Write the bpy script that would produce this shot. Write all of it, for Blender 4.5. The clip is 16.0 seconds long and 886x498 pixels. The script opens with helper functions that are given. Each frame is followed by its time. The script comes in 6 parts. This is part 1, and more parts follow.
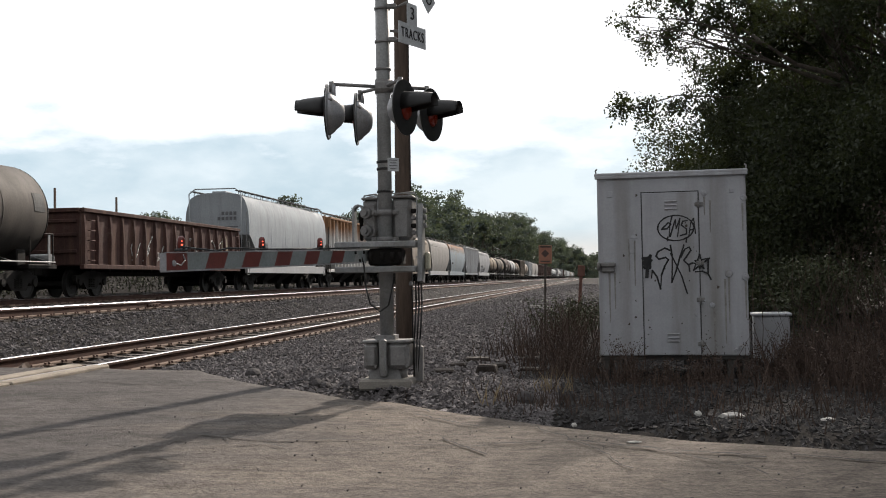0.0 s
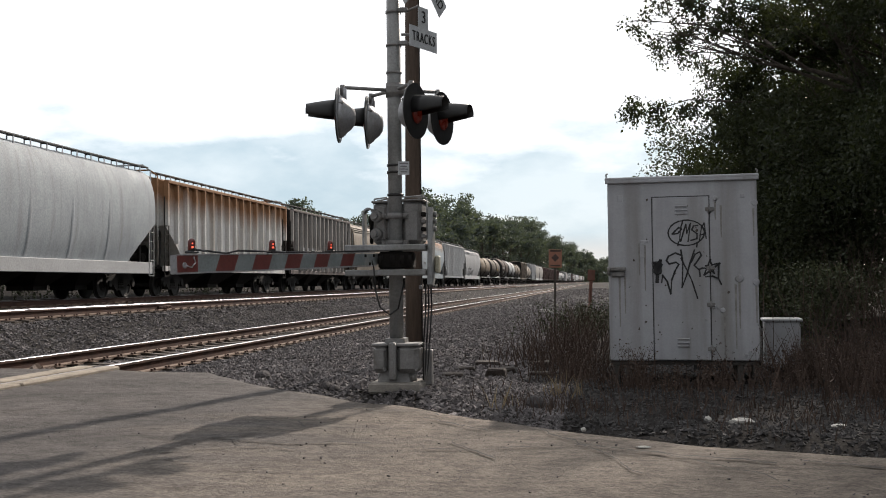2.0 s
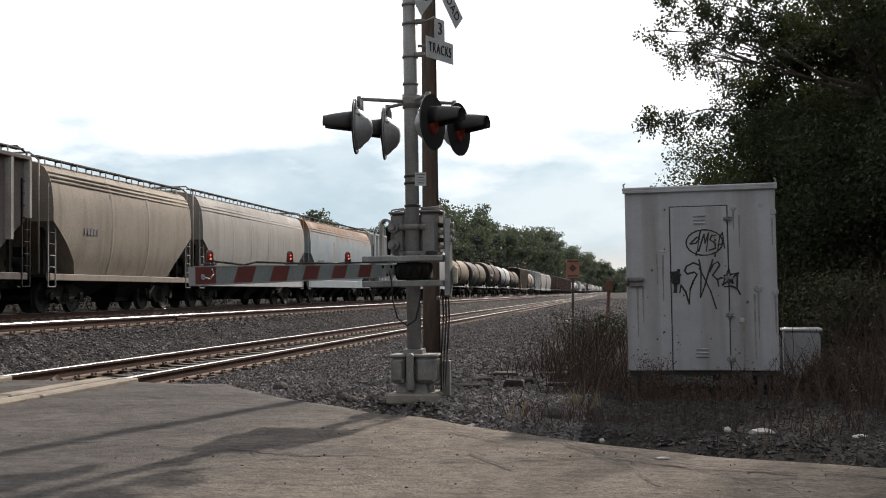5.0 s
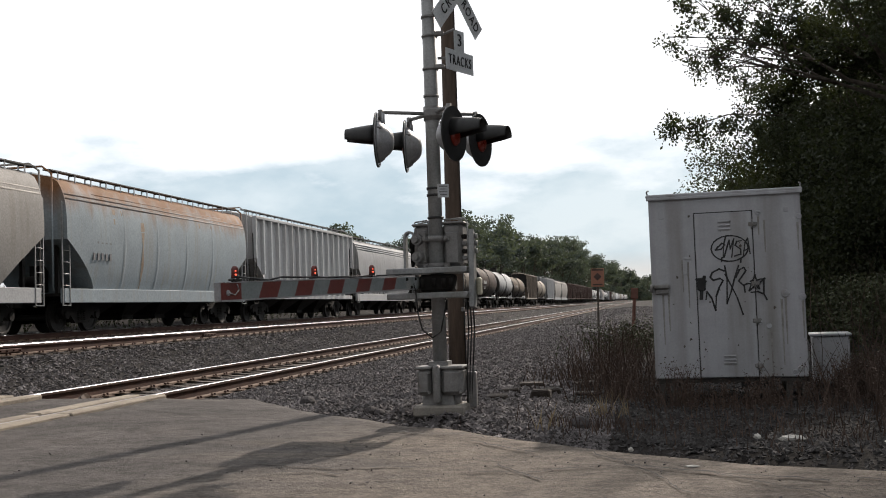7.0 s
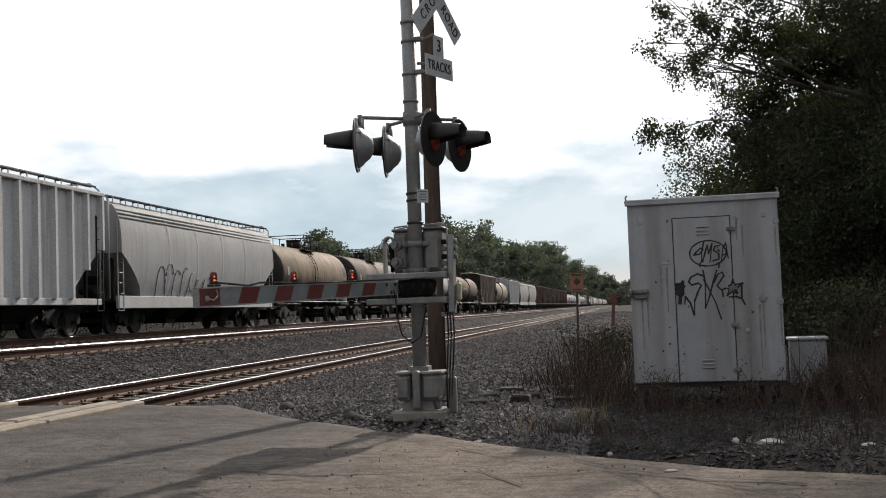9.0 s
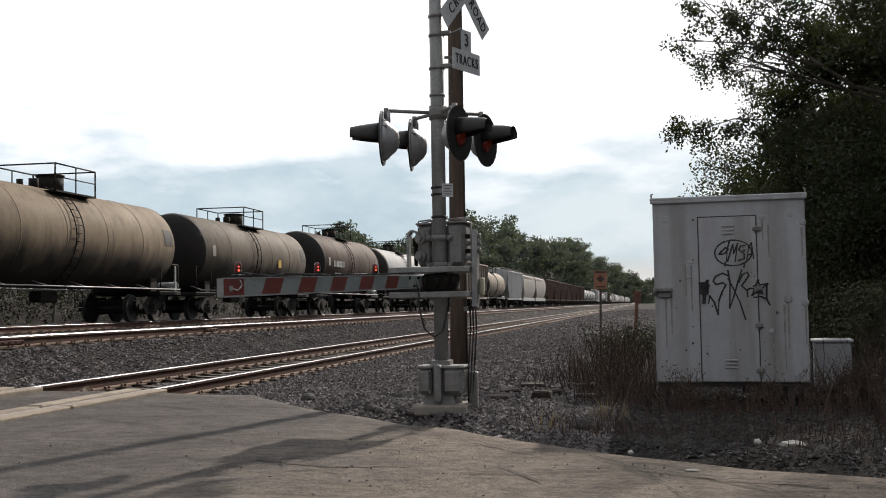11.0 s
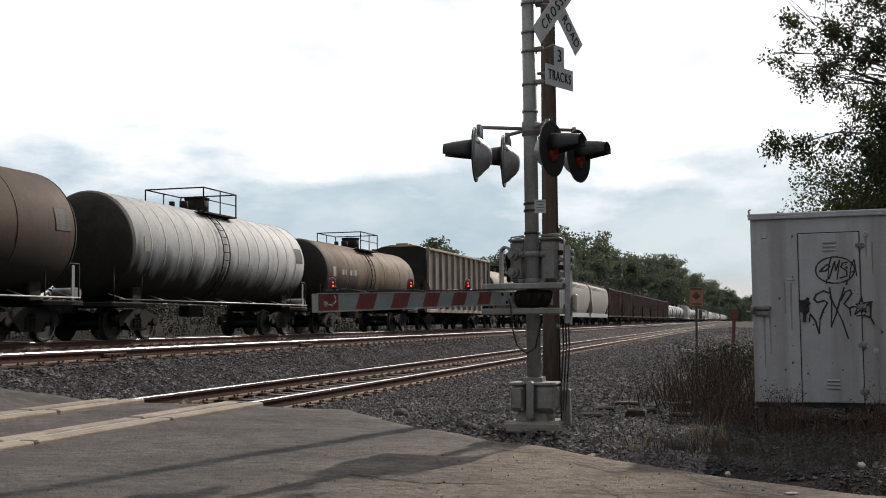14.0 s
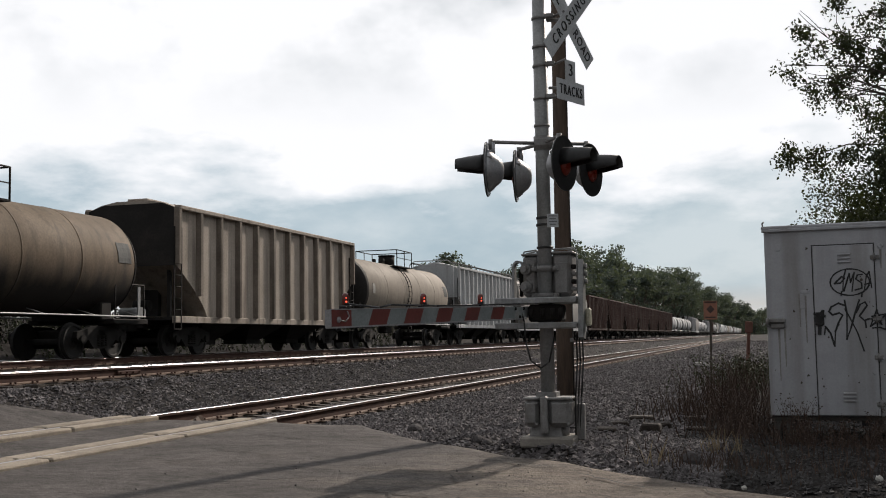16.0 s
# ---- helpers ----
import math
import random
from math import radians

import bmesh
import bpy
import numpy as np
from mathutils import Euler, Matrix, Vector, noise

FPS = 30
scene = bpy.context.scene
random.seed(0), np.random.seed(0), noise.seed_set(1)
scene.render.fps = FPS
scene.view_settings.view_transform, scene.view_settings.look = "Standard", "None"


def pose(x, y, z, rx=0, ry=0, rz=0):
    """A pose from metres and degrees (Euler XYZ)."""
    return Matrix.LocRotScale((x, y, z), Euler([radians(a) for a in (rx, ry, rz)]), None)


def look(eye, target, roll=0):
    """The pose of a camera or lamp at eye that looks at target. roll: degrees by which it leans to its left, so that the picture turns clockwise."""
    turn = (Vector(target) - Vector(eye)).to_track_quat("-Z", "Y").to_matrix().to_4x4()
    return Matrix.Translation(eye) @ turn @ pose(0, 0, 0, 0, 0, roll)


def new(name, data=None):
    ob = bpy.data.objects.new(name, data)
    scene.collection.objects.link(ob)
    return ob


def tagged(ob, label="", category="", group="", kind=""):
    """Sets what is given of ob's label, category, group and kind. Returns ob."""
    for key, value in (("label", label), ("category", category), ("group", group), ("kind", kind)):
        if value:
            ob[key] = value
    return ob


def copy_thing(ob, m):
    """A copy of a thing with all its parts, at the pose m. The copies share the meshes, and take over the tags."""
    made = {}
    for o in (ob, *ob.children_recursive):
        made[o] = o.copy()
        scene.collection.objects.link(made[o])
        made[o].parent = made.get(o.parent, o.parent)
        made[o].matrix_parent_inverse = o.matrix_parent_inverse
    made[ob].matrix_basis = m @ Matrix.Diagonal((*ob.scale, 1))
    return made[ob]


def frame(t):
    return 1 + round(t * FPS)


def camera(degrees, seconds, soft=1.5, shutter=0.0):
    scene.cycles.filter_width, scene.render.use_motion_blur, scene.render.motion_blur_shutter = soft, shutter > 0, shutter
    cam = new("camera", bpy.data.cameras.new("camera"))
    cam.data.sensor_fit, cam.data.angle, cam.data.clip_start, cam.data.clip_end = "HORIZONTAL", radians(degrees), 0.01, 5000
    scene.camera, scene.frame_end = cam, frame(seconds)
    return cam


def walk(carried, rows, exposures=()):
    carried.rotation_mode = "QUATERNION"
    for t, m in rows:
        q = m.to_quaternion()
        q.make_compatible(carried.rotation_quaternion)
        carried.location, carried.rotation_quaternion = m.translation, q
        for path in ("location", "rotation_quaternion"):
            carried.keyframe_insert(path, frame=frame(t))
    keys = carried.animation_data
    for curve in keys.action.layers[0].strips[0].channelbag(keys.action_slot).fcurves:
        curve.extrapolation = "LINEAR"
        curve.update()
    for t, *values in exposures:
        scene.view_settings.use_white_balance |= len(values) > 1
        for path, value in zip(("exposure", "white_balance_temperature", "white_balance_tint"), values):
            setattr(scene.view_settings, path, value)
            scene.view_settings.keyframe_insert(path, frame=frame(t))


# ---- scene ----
# camera: carried by hand, it stands beside the road and turns
EYE = Vector((0.0, 0.0, 1.15))
TURNS = [
    (0.0, -7.95, 1.62, -1.00), (0.5, -8.22, 1.71, -0.93), (1.0, -8.12, 1.77, -0.84), (1.5, -7.37, 1.79, -0.79),
    (2.0, -8.48, 1.82, -0.69), (2.5, -8.65, 1.85, -0.66), (3.0, -9.20, 1.90, -0.61), (3.5, -9.80, 2.09, -0.64),
    (4.0, -10.21, 2.22, -0.38), (4.2, -9.78, 2.25, -0.43), (6.3, -9.97, 2.79, -1.69), (6.5, -10.33, 2.87, -1.74),
    (7.0, -10.65, 3.05, -1.98), (7.5, -11.56, 3.21, -1.98), (8.0, -10.08, 3.24, -2.20), (8.5, -9.09, 3.27, -2.34),
    (9.0, -9.55, 3.29, -2.11), (9.5, -12.27, 3.23, -1.17), (10.0, -12.12, 3.04, -0.85), (10.2, -10.82, 2.94, -0.93),
    (12.5, -11.47, 3.31, -1.58), (13.0, -13.84, 3.58, -1.16), (13.5, -16.66, 3.77, -0.46), (14.0, -15.76, 3.95, -0.55),
    (14.5, -16.30, 4.18, -0.58), (15.0, -14.97, 4.39, -0.95), (15.5, -15.67, 4.61, -1.04), (16.0, -16.43, 4.76, -0.94)]


def aim(yaw, pitch, roll):
    a, b = radians(yaw), radians(pitch)
    return look(EYE, EYE + Vector((math.sin(a) * math.cos(b), math.cos(a) * math.cos(b), math.sin(b))), roll)


cam = camera(44.86, 16.0, soft=1.0)
walk(cam, [(t, aim(a, b, c)) for t, a, b, c in TURNS], [(0.0, 0.12, 6400, 12), (4.0, 0.08, 6400, 12), (7.0, 0.0, 6400, 12), (10.0, -0.06, 6400, 12), (13.0, -0.1, 6400, 12), (14.5, -0.2, 6400, 12), (16.0, -0.34, 6400, 12)])

# light: hazy afternoon sun ahead and to the right of the line, broken cloud
SUN_AZ, SUN_EL = radians(15), radians(31)
world = bpy.data.worlds.new("world")
scene.world = world
world.use_nodes = True
wn, wl = world.node_tree.nodes, world.node_tree.links
wn.clear()
w_out, w_bg = wn.new("ShaderNodeOutputWorld"), wn.new("ShaderNodeBackground")
sky = wn.new("ShaderNodeTexSky")
sky.sky_type, sky.sun_disc = "NISHITA", False
sky.sun_elevation, sky.sun_rotation = SUN_EL, SUN_AZ
sky.air_density, sky.dust_density = 1.0, 2.0
w_gain = wn.new("ShaderNodeVectorMath")
w_gain.operation = "SCALE"
w_gain.inputs["Scale"].default_value = 0.05
w_tc = wn.new("ShaderNodeTexCoord")


def w_node(kind, **values):
    n = wn.new(kind)
    for key, value in values.items():
        n.inputs[key.replace("_", " ")].default_value = value
    return n


def w_clouds(scale, stretch, at, lo, hi, detail=7.0):
    """A mask of cloud: noise over the dome of the sky, flattened towards the horizon."""
    mp = w_node("ShaderNodeMapping", Scale=(1.0, 1.0, stretch), Location=at)
    ns = w_node("ShaderNodeTexNoise", Scale=scale, Detail=detail, Roughness=0.55)
    rg = w_node("ShaderNodeMapRange", From_Min=lo, From_Max=hi)
    wl.new(w_tc.outputs["Generated"], mp.inputs["Vector"])
    wl.new(mp.outputs["Vector"], ns.inputs["Vector"])
    wl.new(ns.outputs["Fac"], rg.inputs["Value"])
    return rg, ns


def w_blend(fac, a, b):
    m = wn.new("ShaderNodeMix")
    m.data_type = "RGBA"
    for key, v in (("Factor", fac), ("A", a), ("B", b)):
        if isinstance(v, (tuple, float)):
            m.inputs[key].default_value = v
        else:
            wl.new(v, m.inputs[key])
    return m.outputs["Result"]


wl.new(sky.outputs["Color"], w_gain.inputs[0])
# grey-blue stratus below, white glare above, a cream gap on the horizon
w_sep = wn.new("ShaderNodeSeparateXYZ")
wl.new(w_tc.outputs["Generated"], w_sep.inputs["Vector"])
w_high = w_node("ShaderNodeMapRange", From_Min=0.085, From_Max=0.23, To_Min=-0.13, To_Max=0.42)
wl.new(w_sep.outputs["Z"], w_high.inputs["Value"])
_, w_n = w_clouds(6.5, 2.8, (0.35, 0.1, 0.0), 0.4, 0.6)
w_sum = wn.new("ShaderNodeMath")
w_sum.operation = "ADD"
wl.new(w_n.outputs["Fac"], w_sum.inputs[0])
wl.new(w_high.outputs["Result"], w_sum.inputs[1])
w_mask = w_node("ShaderNodeMapRange", From_Min=0.44, From_Max=0.68)
wl.new(w_sum.outputs["Value"], w_mask.inputs["Value"])
w_mottle, _ = w_clouds(9.0, 2.2, (1.7, 0.4, 0.3), 0.36, 0.64, 6.0)
w_grey = w_blend(w_mottle.outputs["Result"], (0.56, 0.72, 0.805, 1), (0.80, 0.92, 0.97, 1))
w_stratus = w_blend(0.86, w_gain.outputs["Vector"], w_grey)
w_low = w_node("ShaderNodeMapRange", From_Min=0.012, From_Max=0.045, To_Min=1.0, To_Max=0.0)
wl.new(w_sep.outputs["Z"], w_low.inputs["Value"])
w_gap, _ = w_clouds(3.0, 6.0, (0.8, 0.2, 0.0), 0.28, 0.48)
w_cut = wn.new("ShaderNodeMath")
w_cut.operation = "MULTIPLY"
wl.new(w_low.outputs["Result"], w_cut.inputs[0])
wl.new(w_gap.outputs["Result"], w_cut.inputs[1])
w_under = w_blend(w_cut.outputs["Value"], w_stratus, (0.86, 0.77, 0.68, 1))
# grey bellies in the high cloud
w_belly, _ = w_clouds(5.5, 1.5, (0.15, 2.3, 0.6), 0.47, 0.66, 5.0)
w_lift = w_node("ShaderNodeMapRange", From_Min=0.19, From_Max=0.30)
wl.new(w_sep.outputs["Z"], w_lift.inputs["Value"])
w_both = wn.new("ShaderNodeMath")
w_both.operation = "MULTIPLY"
wl.new(w_belly.outputs["Result"], w_both.inputs[0])
wl.new(w_lift.outputs["Result"], w_both.inputs[1])
CLOUD = w_blend(w_both.outputs["Value"], (1.26, 1.27, 1.27, 1), (0.74, 0.79, 0.81, 1))
w_all = w_blend(w_mask.outputs["Result"], w_under, CLOUD)
# the whole sky is brighter round the sun and dimmer opposite to it
w_dot = wn.new("ShaderNodeVectorMath")
w_dot.operation = "DOT_PRODUCT"
w_dot.inputs[1].default_value = (math.sin(SUN_AZ), math.cos(SUN_AZ), 0.25)
wl.new(w_tc.outputs["Generated"], w_dot.inputs[0])
w_side = w_node("ShaderNodeMapRange", From_Min=-0.5, From_Max=0.7, To_Min=0.52, To_Max=1.0)
w_side.interpolation_type = "SMOOTHSTEP"
wl.new(w_dot.outputs["Value"], w_side.inputs["Value"])
w_lit = wn.new("ShaderNodeVectorMath")
w_lit.operation = "SCALE"
wl.new(w_all, w_lit.inputs[0])
wl.new(w_side.outputs["Result"], w_lit.inputs["Scale"])
wl.new(w_lit.outputs["Vector"], w_bg.inputs["Color"])
w_bg.inputs["Strength"].default_value = 1.0
wl.new(w_bg.outputs["Background"], w_out.inputs["Surface"])
sun_data = bpy.data.lights.new("sun", "SUN")
sun_data.energy, sun_data.angle, sun_data.color = 5.0, radians(1.0), (1.0, 0.89, 0.76)
sun = new("sun", sun_data)
sun.matrix_world = look((0, 0, 60), Vector((0, 0, 60)) - Vector((math.sin(SUN_AZ) * math.cos(SUN_EL), math.cos(SUN_AZ) * math.cos(SUN_EL), math.sin(SUN_EL))))


# ---- materials
def mat(name, a, b=None, rough=0.7, metal=0.0, scale=6.0, fine=60.0, bump=0.15, streak=None, stain=None, glow=None, island=False, stain_at=0.55, stretch=(1, 1, 1), band=None, gloss=0.5, speckle=0.35, thin=0.0, mottle=0.0):
    """A worn surface: colours a and b in broad patches, fine grain, runs of streak colour down it, patches of stain.
    band: (colour, axis, from, to): a ragged field of that colour that grows along an axis of the thing."""
    m = bpy.data.materials.new(name)
    m.use_nodes = True
    n, l = m.node_tree.nodes, m.node_tree.links
    sh = n["Principled BSDF"]
    sh.inputs["Roughness"].default_value, sh.inputs["Metallic"].default_value = rough, metal
    tc = n.new("ShaderNodeTexCoord")
    mp = n.new("ShaderNodeMapping")
    mp.inputs["Scale"].default_value = stretch
    l.new(tc.outputs["Object"], mp.inputs["Vector"])
    info = n.new("ShaderNodeObjectInfo")
    shift = n.new("ShaderNodeVectorMath")
    shift.operation = "ADD"
    l.new(mp.outputs["Vector"], shift.inputs[0])
    spread = n.new("ShaderNodeVectorMath")
    spread.operation = "SCALE"
    spread.inputs[0].default_value = (37.0, 91.0, 17.0)
    l.new(info.outputs["Random"], spread.inputs["Scale"])
    l.new(spread.outputs["Vector"], shift.inputs[1])

    def noise_of(s, detail=4.0, r=0.6):
        t = n.new("ShaderNodeTexNoise")
        t.inputs["Scale"].default_value, t.inputs["Detail"].default_value, t.inputs["Roughness"].default_value = s, detail, r
        l.new(shift.outputs["Vector"], t.inputs["Vector"])
        return t

    def ramp_of(src, lo, hi):
        r = n.new("ShaderNodeMapRange")
        r.inputs["From Min"].default_value, r.inputs["From Max"].default_value = lo, hi
        l.new(src, r.inputs["Value"])
        return r.outputs["Result"]

    def blend(fac, ca, cb, mode="MIX"):
        x = n.new("ShaderNodeMix")
        x.data_type, x.blend_type = "RGBA", mode
        for socket, v in (("A", ca), ("B", cb)):
            if isinstance(v, tuple):
                x.inputs[socket].default_value = (*v, 1)
            else:
                l.new(v, x.inputs[socket])
        if isinstance(fac, float):
            x.inputs["Factor"].default_value = fac
        else:
            l.new(fac, x.inputs["Factor"])
        return x.outputs["Result"]

    b = b or tuple(v * 0.75 for v in a)
    broad, grain = noise_of(scale), noise_of(fine, 3.0, 0.7)
    col = blend(ramp_of(broad.outputs["Fac"], 0.33, 0.67), a, b)
    if island:
        geo = n.new("ShaderNodeNewGeometry")
        col = blend(ramp_of(geo.outputs["Random Per Island"], 0.0, 1.0), col, blend(0.5, b, tuple(v * 0.45 for v in b)))
    if streak:
        t = n.new("ShaderNodeTexNoise")
        t.inputs["Scale"].default_value, t.inputs["Detail"].default_value = 1.0, 5.0
        m2 = n.new("ShaderNodeMapping")
        m2.inputs["Scale"].default_value = (4.0, 4.0, 0.22)
        l.new(shift.outputs["Vector"], m2.inputs["Vector"])
        l.new(m2.outputs["Vector"], t.inputs["Vector"])
        col = blend(ramp_of(t.outputs["Fac"], 0.50, 0.78), col, streak)
    if stain:
        s = noise_of(scale * 0.45, 6.0, 0.7)
        col = blend(ramp_of(s.outputs["Fac"], stain_at, stain_at + 0.16), col, stain)
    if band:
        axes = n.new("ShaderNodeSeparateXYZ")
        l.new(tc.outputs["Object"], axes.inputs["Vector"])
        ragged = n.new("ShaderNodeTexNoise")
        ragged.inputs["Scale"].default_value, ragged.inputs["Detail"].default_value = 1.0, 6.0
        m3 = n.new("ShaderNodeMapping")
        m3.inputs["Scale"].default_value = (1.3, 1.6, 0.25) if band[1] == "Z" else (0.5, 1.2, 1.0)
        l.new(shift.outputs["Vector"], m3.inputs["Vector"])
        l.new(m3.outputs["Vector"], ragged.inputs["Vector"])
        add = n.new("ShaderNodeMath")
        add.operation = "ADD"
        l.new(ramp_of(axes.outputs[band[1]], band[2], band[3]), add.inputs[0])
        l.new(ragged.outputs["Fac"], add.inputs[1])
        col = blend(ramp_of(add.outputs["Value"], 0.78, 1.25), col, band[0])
    if mottle:
        mid = noise_of(scale * 6.0, 5.0, 0.72)
        col = blend(ramp_of(mid.outputs["Fac"], 0.40, 0.68), col, blend(mottle, col, (0.02, 0.018, 0.016)))
    col = blend(ramp_of(grain.outputs["Fac"], 0.3, 0.75), col, blend(speckle, col, (0.0, 0.0, 0.0)))
    l.new(col, sh.inputs["Base Color"])
    sh.inputs["Specular IOR Level"].default_value = gloss
    if thin:
        # light comes through the leaf
        tr, mx, out = n.new("ShaderNodeBsdfTranslucent"), n.new("ShaderNodeMixShader"), n["Material Output"]
        l.new(blend(0.5, col, (0.14, 0.17, 0.03)), tr.inputs["Color"])
        mx.inputs["Fac"].default_value = thin
        l.new(sh.outputs["BSDF"], mx.inputs[1])
        l.new(tr.outputs["BSDF"], mx.inputs[2])
        l.new(mx.outputs["Shader"], out.inputs["Surface"])
    if bump:
        bp = n.new("ShaderNodeBump")
        bp.inputs["Strength"].default_value, bp.inputs["Distance"].default_value = bump, 0.02
        l.new(grain.outputs["Fac"], bp.inputs["Height"])
        l.new(bp.outputs["Normal"], sh.inputs["Normal"])
    rr = n.new("ShaderNodeMapRange")
    rr.inputs["To Min"].default_value, rr.inputs["To Max"].default_value = max(0.05, rough - 0.12), min(1.0, rough + 0.12)
    l.new(broad.outputs["Fac"], rr.inputs["Value"])
    l.new(rr.outputs["Result"], sh.inputs["Roughness"])
    if glow:
        sh.inputs["Emission Color"].default_value = (*glow[:3], 1)
        sh.inputs["Emission Strength"].default_value = glow[3]
    return m


M_GROUND = mat("gravel_soil", (0.047, 0.042, 0.040), (0.026, 0.023, 0.021), 0.95, scale=1.3, fine=22, bump=1.0, stain=(0.08, 0.072, 0.064), gloss=0.05, speckle=0.7, mottle=0.6)
M_STONE = mat("ballast_stone", (0.30, 0.275, 0.275), (0.10, 0.091, 0.091), 0.9, scale=3, fine=50, bump=0.4, island=True, gloss=0.15)
M_ROAD = mat("worn_asphalt", (0.165, 0.148, 0.14), (0.115, 0.105, 0.10), 0.9, scale=1.2, fine=45, bump=0.9, stain=(0.20, 0.175, 0.16), stretch=(0.75, 1.25, 1), band=((0.265, 0.225, 0.19), "X", -4.5, -0.5), gloss=0.12, speckle=0.7, mottle=0.55)
M_CRACK = mat("crack_dirt", (0.04, 0.035, 0.03), None, 0.95)
M_RAILSIDE = mat("rusty_rail", (0.085, 0.042, 0.030), (0.05, 0.028, 0.022), 0.8, 0.2, scale=4, fine=40, gloss=0.2)
M_RAILTOP = mat("polished_rail", (0.44, 0.43, 0.44), (0.34, 0.33, 0.345), 0.42, 1.0, scale=3, fine=20, bump=0.0)
M_TIE = mat("weathered_tie", (0.088, 0.066, 0.049), (0.05, 0.038, 0.03), 0.95, scale=3, fine=30, bump=0.5, island=True)
M_FOOT = mat("dusty_rail_foot", (0.20, 0.13, 0.09), (0.125, 0.08, 0.058), 0.85, 0.05, scale=5, fine=40)
M_ROT = mat("rotten_timber", (0.05, 0.038, 0.03), (0.03, 0.023, 0.019), 0.95, scale=6, fine=40, bump=0.6)
M_PLATE = mat("rusty_plate", (0.19, 0.125, 0.085), (0.12, 0.08, 0.056), 0.85, 0.1, scale=8, fine=50, island=True)
M_PLANK = mat("crossing_plank", (0.34, 0.29, 0.225), (0.22, 0.185, 0.145), 0.9, scale=2.5, fine=40, bump=0.5, stain=(0.18, 0.15, 0.12))
M_GALV = mat("galvanised_steel", (0.33, 0.335, 0.335), (0.24, 0.245, 0.25), 0.5, 0.35, scale=5, fine=45, bump=0.08, streak=(0.2, 0.2, 0.19))
M_CAST = mat("grey_casting", (0.26, 0.255, 0.25), (0.18, 0.175, 0.17), 0.6, 0.3, scale=9, fine=60, bump=0.2, stain=(0.14, 0.12, 0.10))
M_CONC = mat("concrete", (0.30, 0.275, 0.24), (0.2, 0.185, 0.165), 0.95, scale=6, fine=70, bump=0.4)
M_ALLOY = mat("pale_alloy", (0.38, 0.385, 0.40), (0.31, 0.315, 0.33), 0.42, 0.4, scale=7, fine=40, bump=0.06, stain=(0.25, 0.24, 0.23))
M_BLACK = mat("black_paint", (0.018, 0.018, 0.019), (0.012, 0.012, 0.012), 0.55, scale=9, fine=60, bump=0.05)
M_LENS = mat("red_lens", (0.10, 0.010, 0.008), (0.07, 0.008, 0.006), 0.3, bump=0.0, glow=(1.0, 0.10, 0.03, 0.014))
M_LENSLIT = mat("lit_red_lens", (0.5, 0.03, 0.015), None, 0.25, bump=0.0, glow=(1.0, 0.12, 0.06, 1.8))
M_SIGN = mat("sign_sheeting", (0.62, 0.64, 0.66), (0.52, 0.54, 0.56), 0.5, scale=5, fine=60, bump=0.03, stain=(0.42, 0.42, 0.41), stain_at=0.62)
M_LETTER = mat("letter_black", (0.02, 0.02, 0.022), None, 0.6, bump=0.0)
M_ARMW = mat("gate_white", (0.235, 0.265, 0.27), (0.19, 0.215, 0.22), 0.5, scale=4, fine=50, bump=0.05, stain=(0.3, 0.3, 0.29))
M_ARMR = mat("gate_red", (0.155, 0.033, 0.027), (0.11, 0.028, 0.023), 0.5, scale=5, fine=50, bump=0.05)
M_POLE = mat("pole_wood", (0.118, 0.082, 0.060), (0.07, 0.05, 0.038), 0.9, scale=6, fine=40, bump=0.5, stretch=(3, 3, 0.25))
M_CAB = mat("aluminium_case", (0.40, 0.405, 0.43), (0.34, 0.345, 0.365), 0.5, 0.25, scale=2.2, fine=45, bump=0.06, streak=(0.20, 0.19, 0.175), stain=(0.30, 0.29, 0.275), stain_at=0.57, speckle=0.12)
M_SPRAY = mat("spray_black", (0.015, 0.015, 0.017), None, 0.5, bump=0.0)
M_LEAF = mat("broad_leaf", (0.052, 0.062, 0.030), (0.028, 0.036, 0.019), 0.65, scale=0.9, fine=14, bump=0.0, island=True, thin=0.16, gloss=0.25)
# distance haze is put into this leaf colour: paler and bluer than M_LEAF
M_LEAFFAR = mat("hazy_far_leaf", (0.118, 0.142, 0.138), (0.085, 0.108, 0.107), 0.7, scale=0.22, fine=3, bump=0.0, island=True, gloss=0.2, thin=0.3)
M_BARK = mat("bark", (0.085, 0.068, 0.052), (0.045, 0.036, 0.028), 0.95, scale=5, fine=30, bump=0.8, stretch=(2, 2, 0.4))
M_BRUSH = mat("dark_brush", (0.045, 0.040, 0.024), (0.028, 0.026, 0.016), 0.9, scale=2, fine=20, bump=0.0, island=True)
M_WEED = mat("dry_weed", (0.115, 0.074, 0.054), (0.066, 0.043, 0.033), 0.9, scale=3, fine=20, bump=0.0, island=True)
M_STRAW = mat("straw", (0.30, 0.23, 0.13), (0.2, 0.15, 0.09), 0.9, scale=3, fine=20, bump=0.0)
M_GREEN = mat("green_weed", (0.075, 0.085, 0.028), (0.04, 0.05, 0.017), 0.75, scale=3, fine=20, bump=0.0, island=True)
M_DARK = mat("grimy_underframe", (0.017, 0.015, 0.0135), (0.011, 0.010, 0.009), 0.85, scale=4, fine=40, stain=(0.026, 0.021, 0.018), gloss=0.2)
M_WHEEL = mat("wheel_steel", (0.018, 0.016, 0.0145), (0.012, 0.011, 0.010), 0.8, 0.1, scale=5, fine=40)
M_ORANGE = mat("orange_sign", (0.44, 0.20, 0.13), (0.36, 0.16, 0.105), 0.6, scale=6, fine=50)
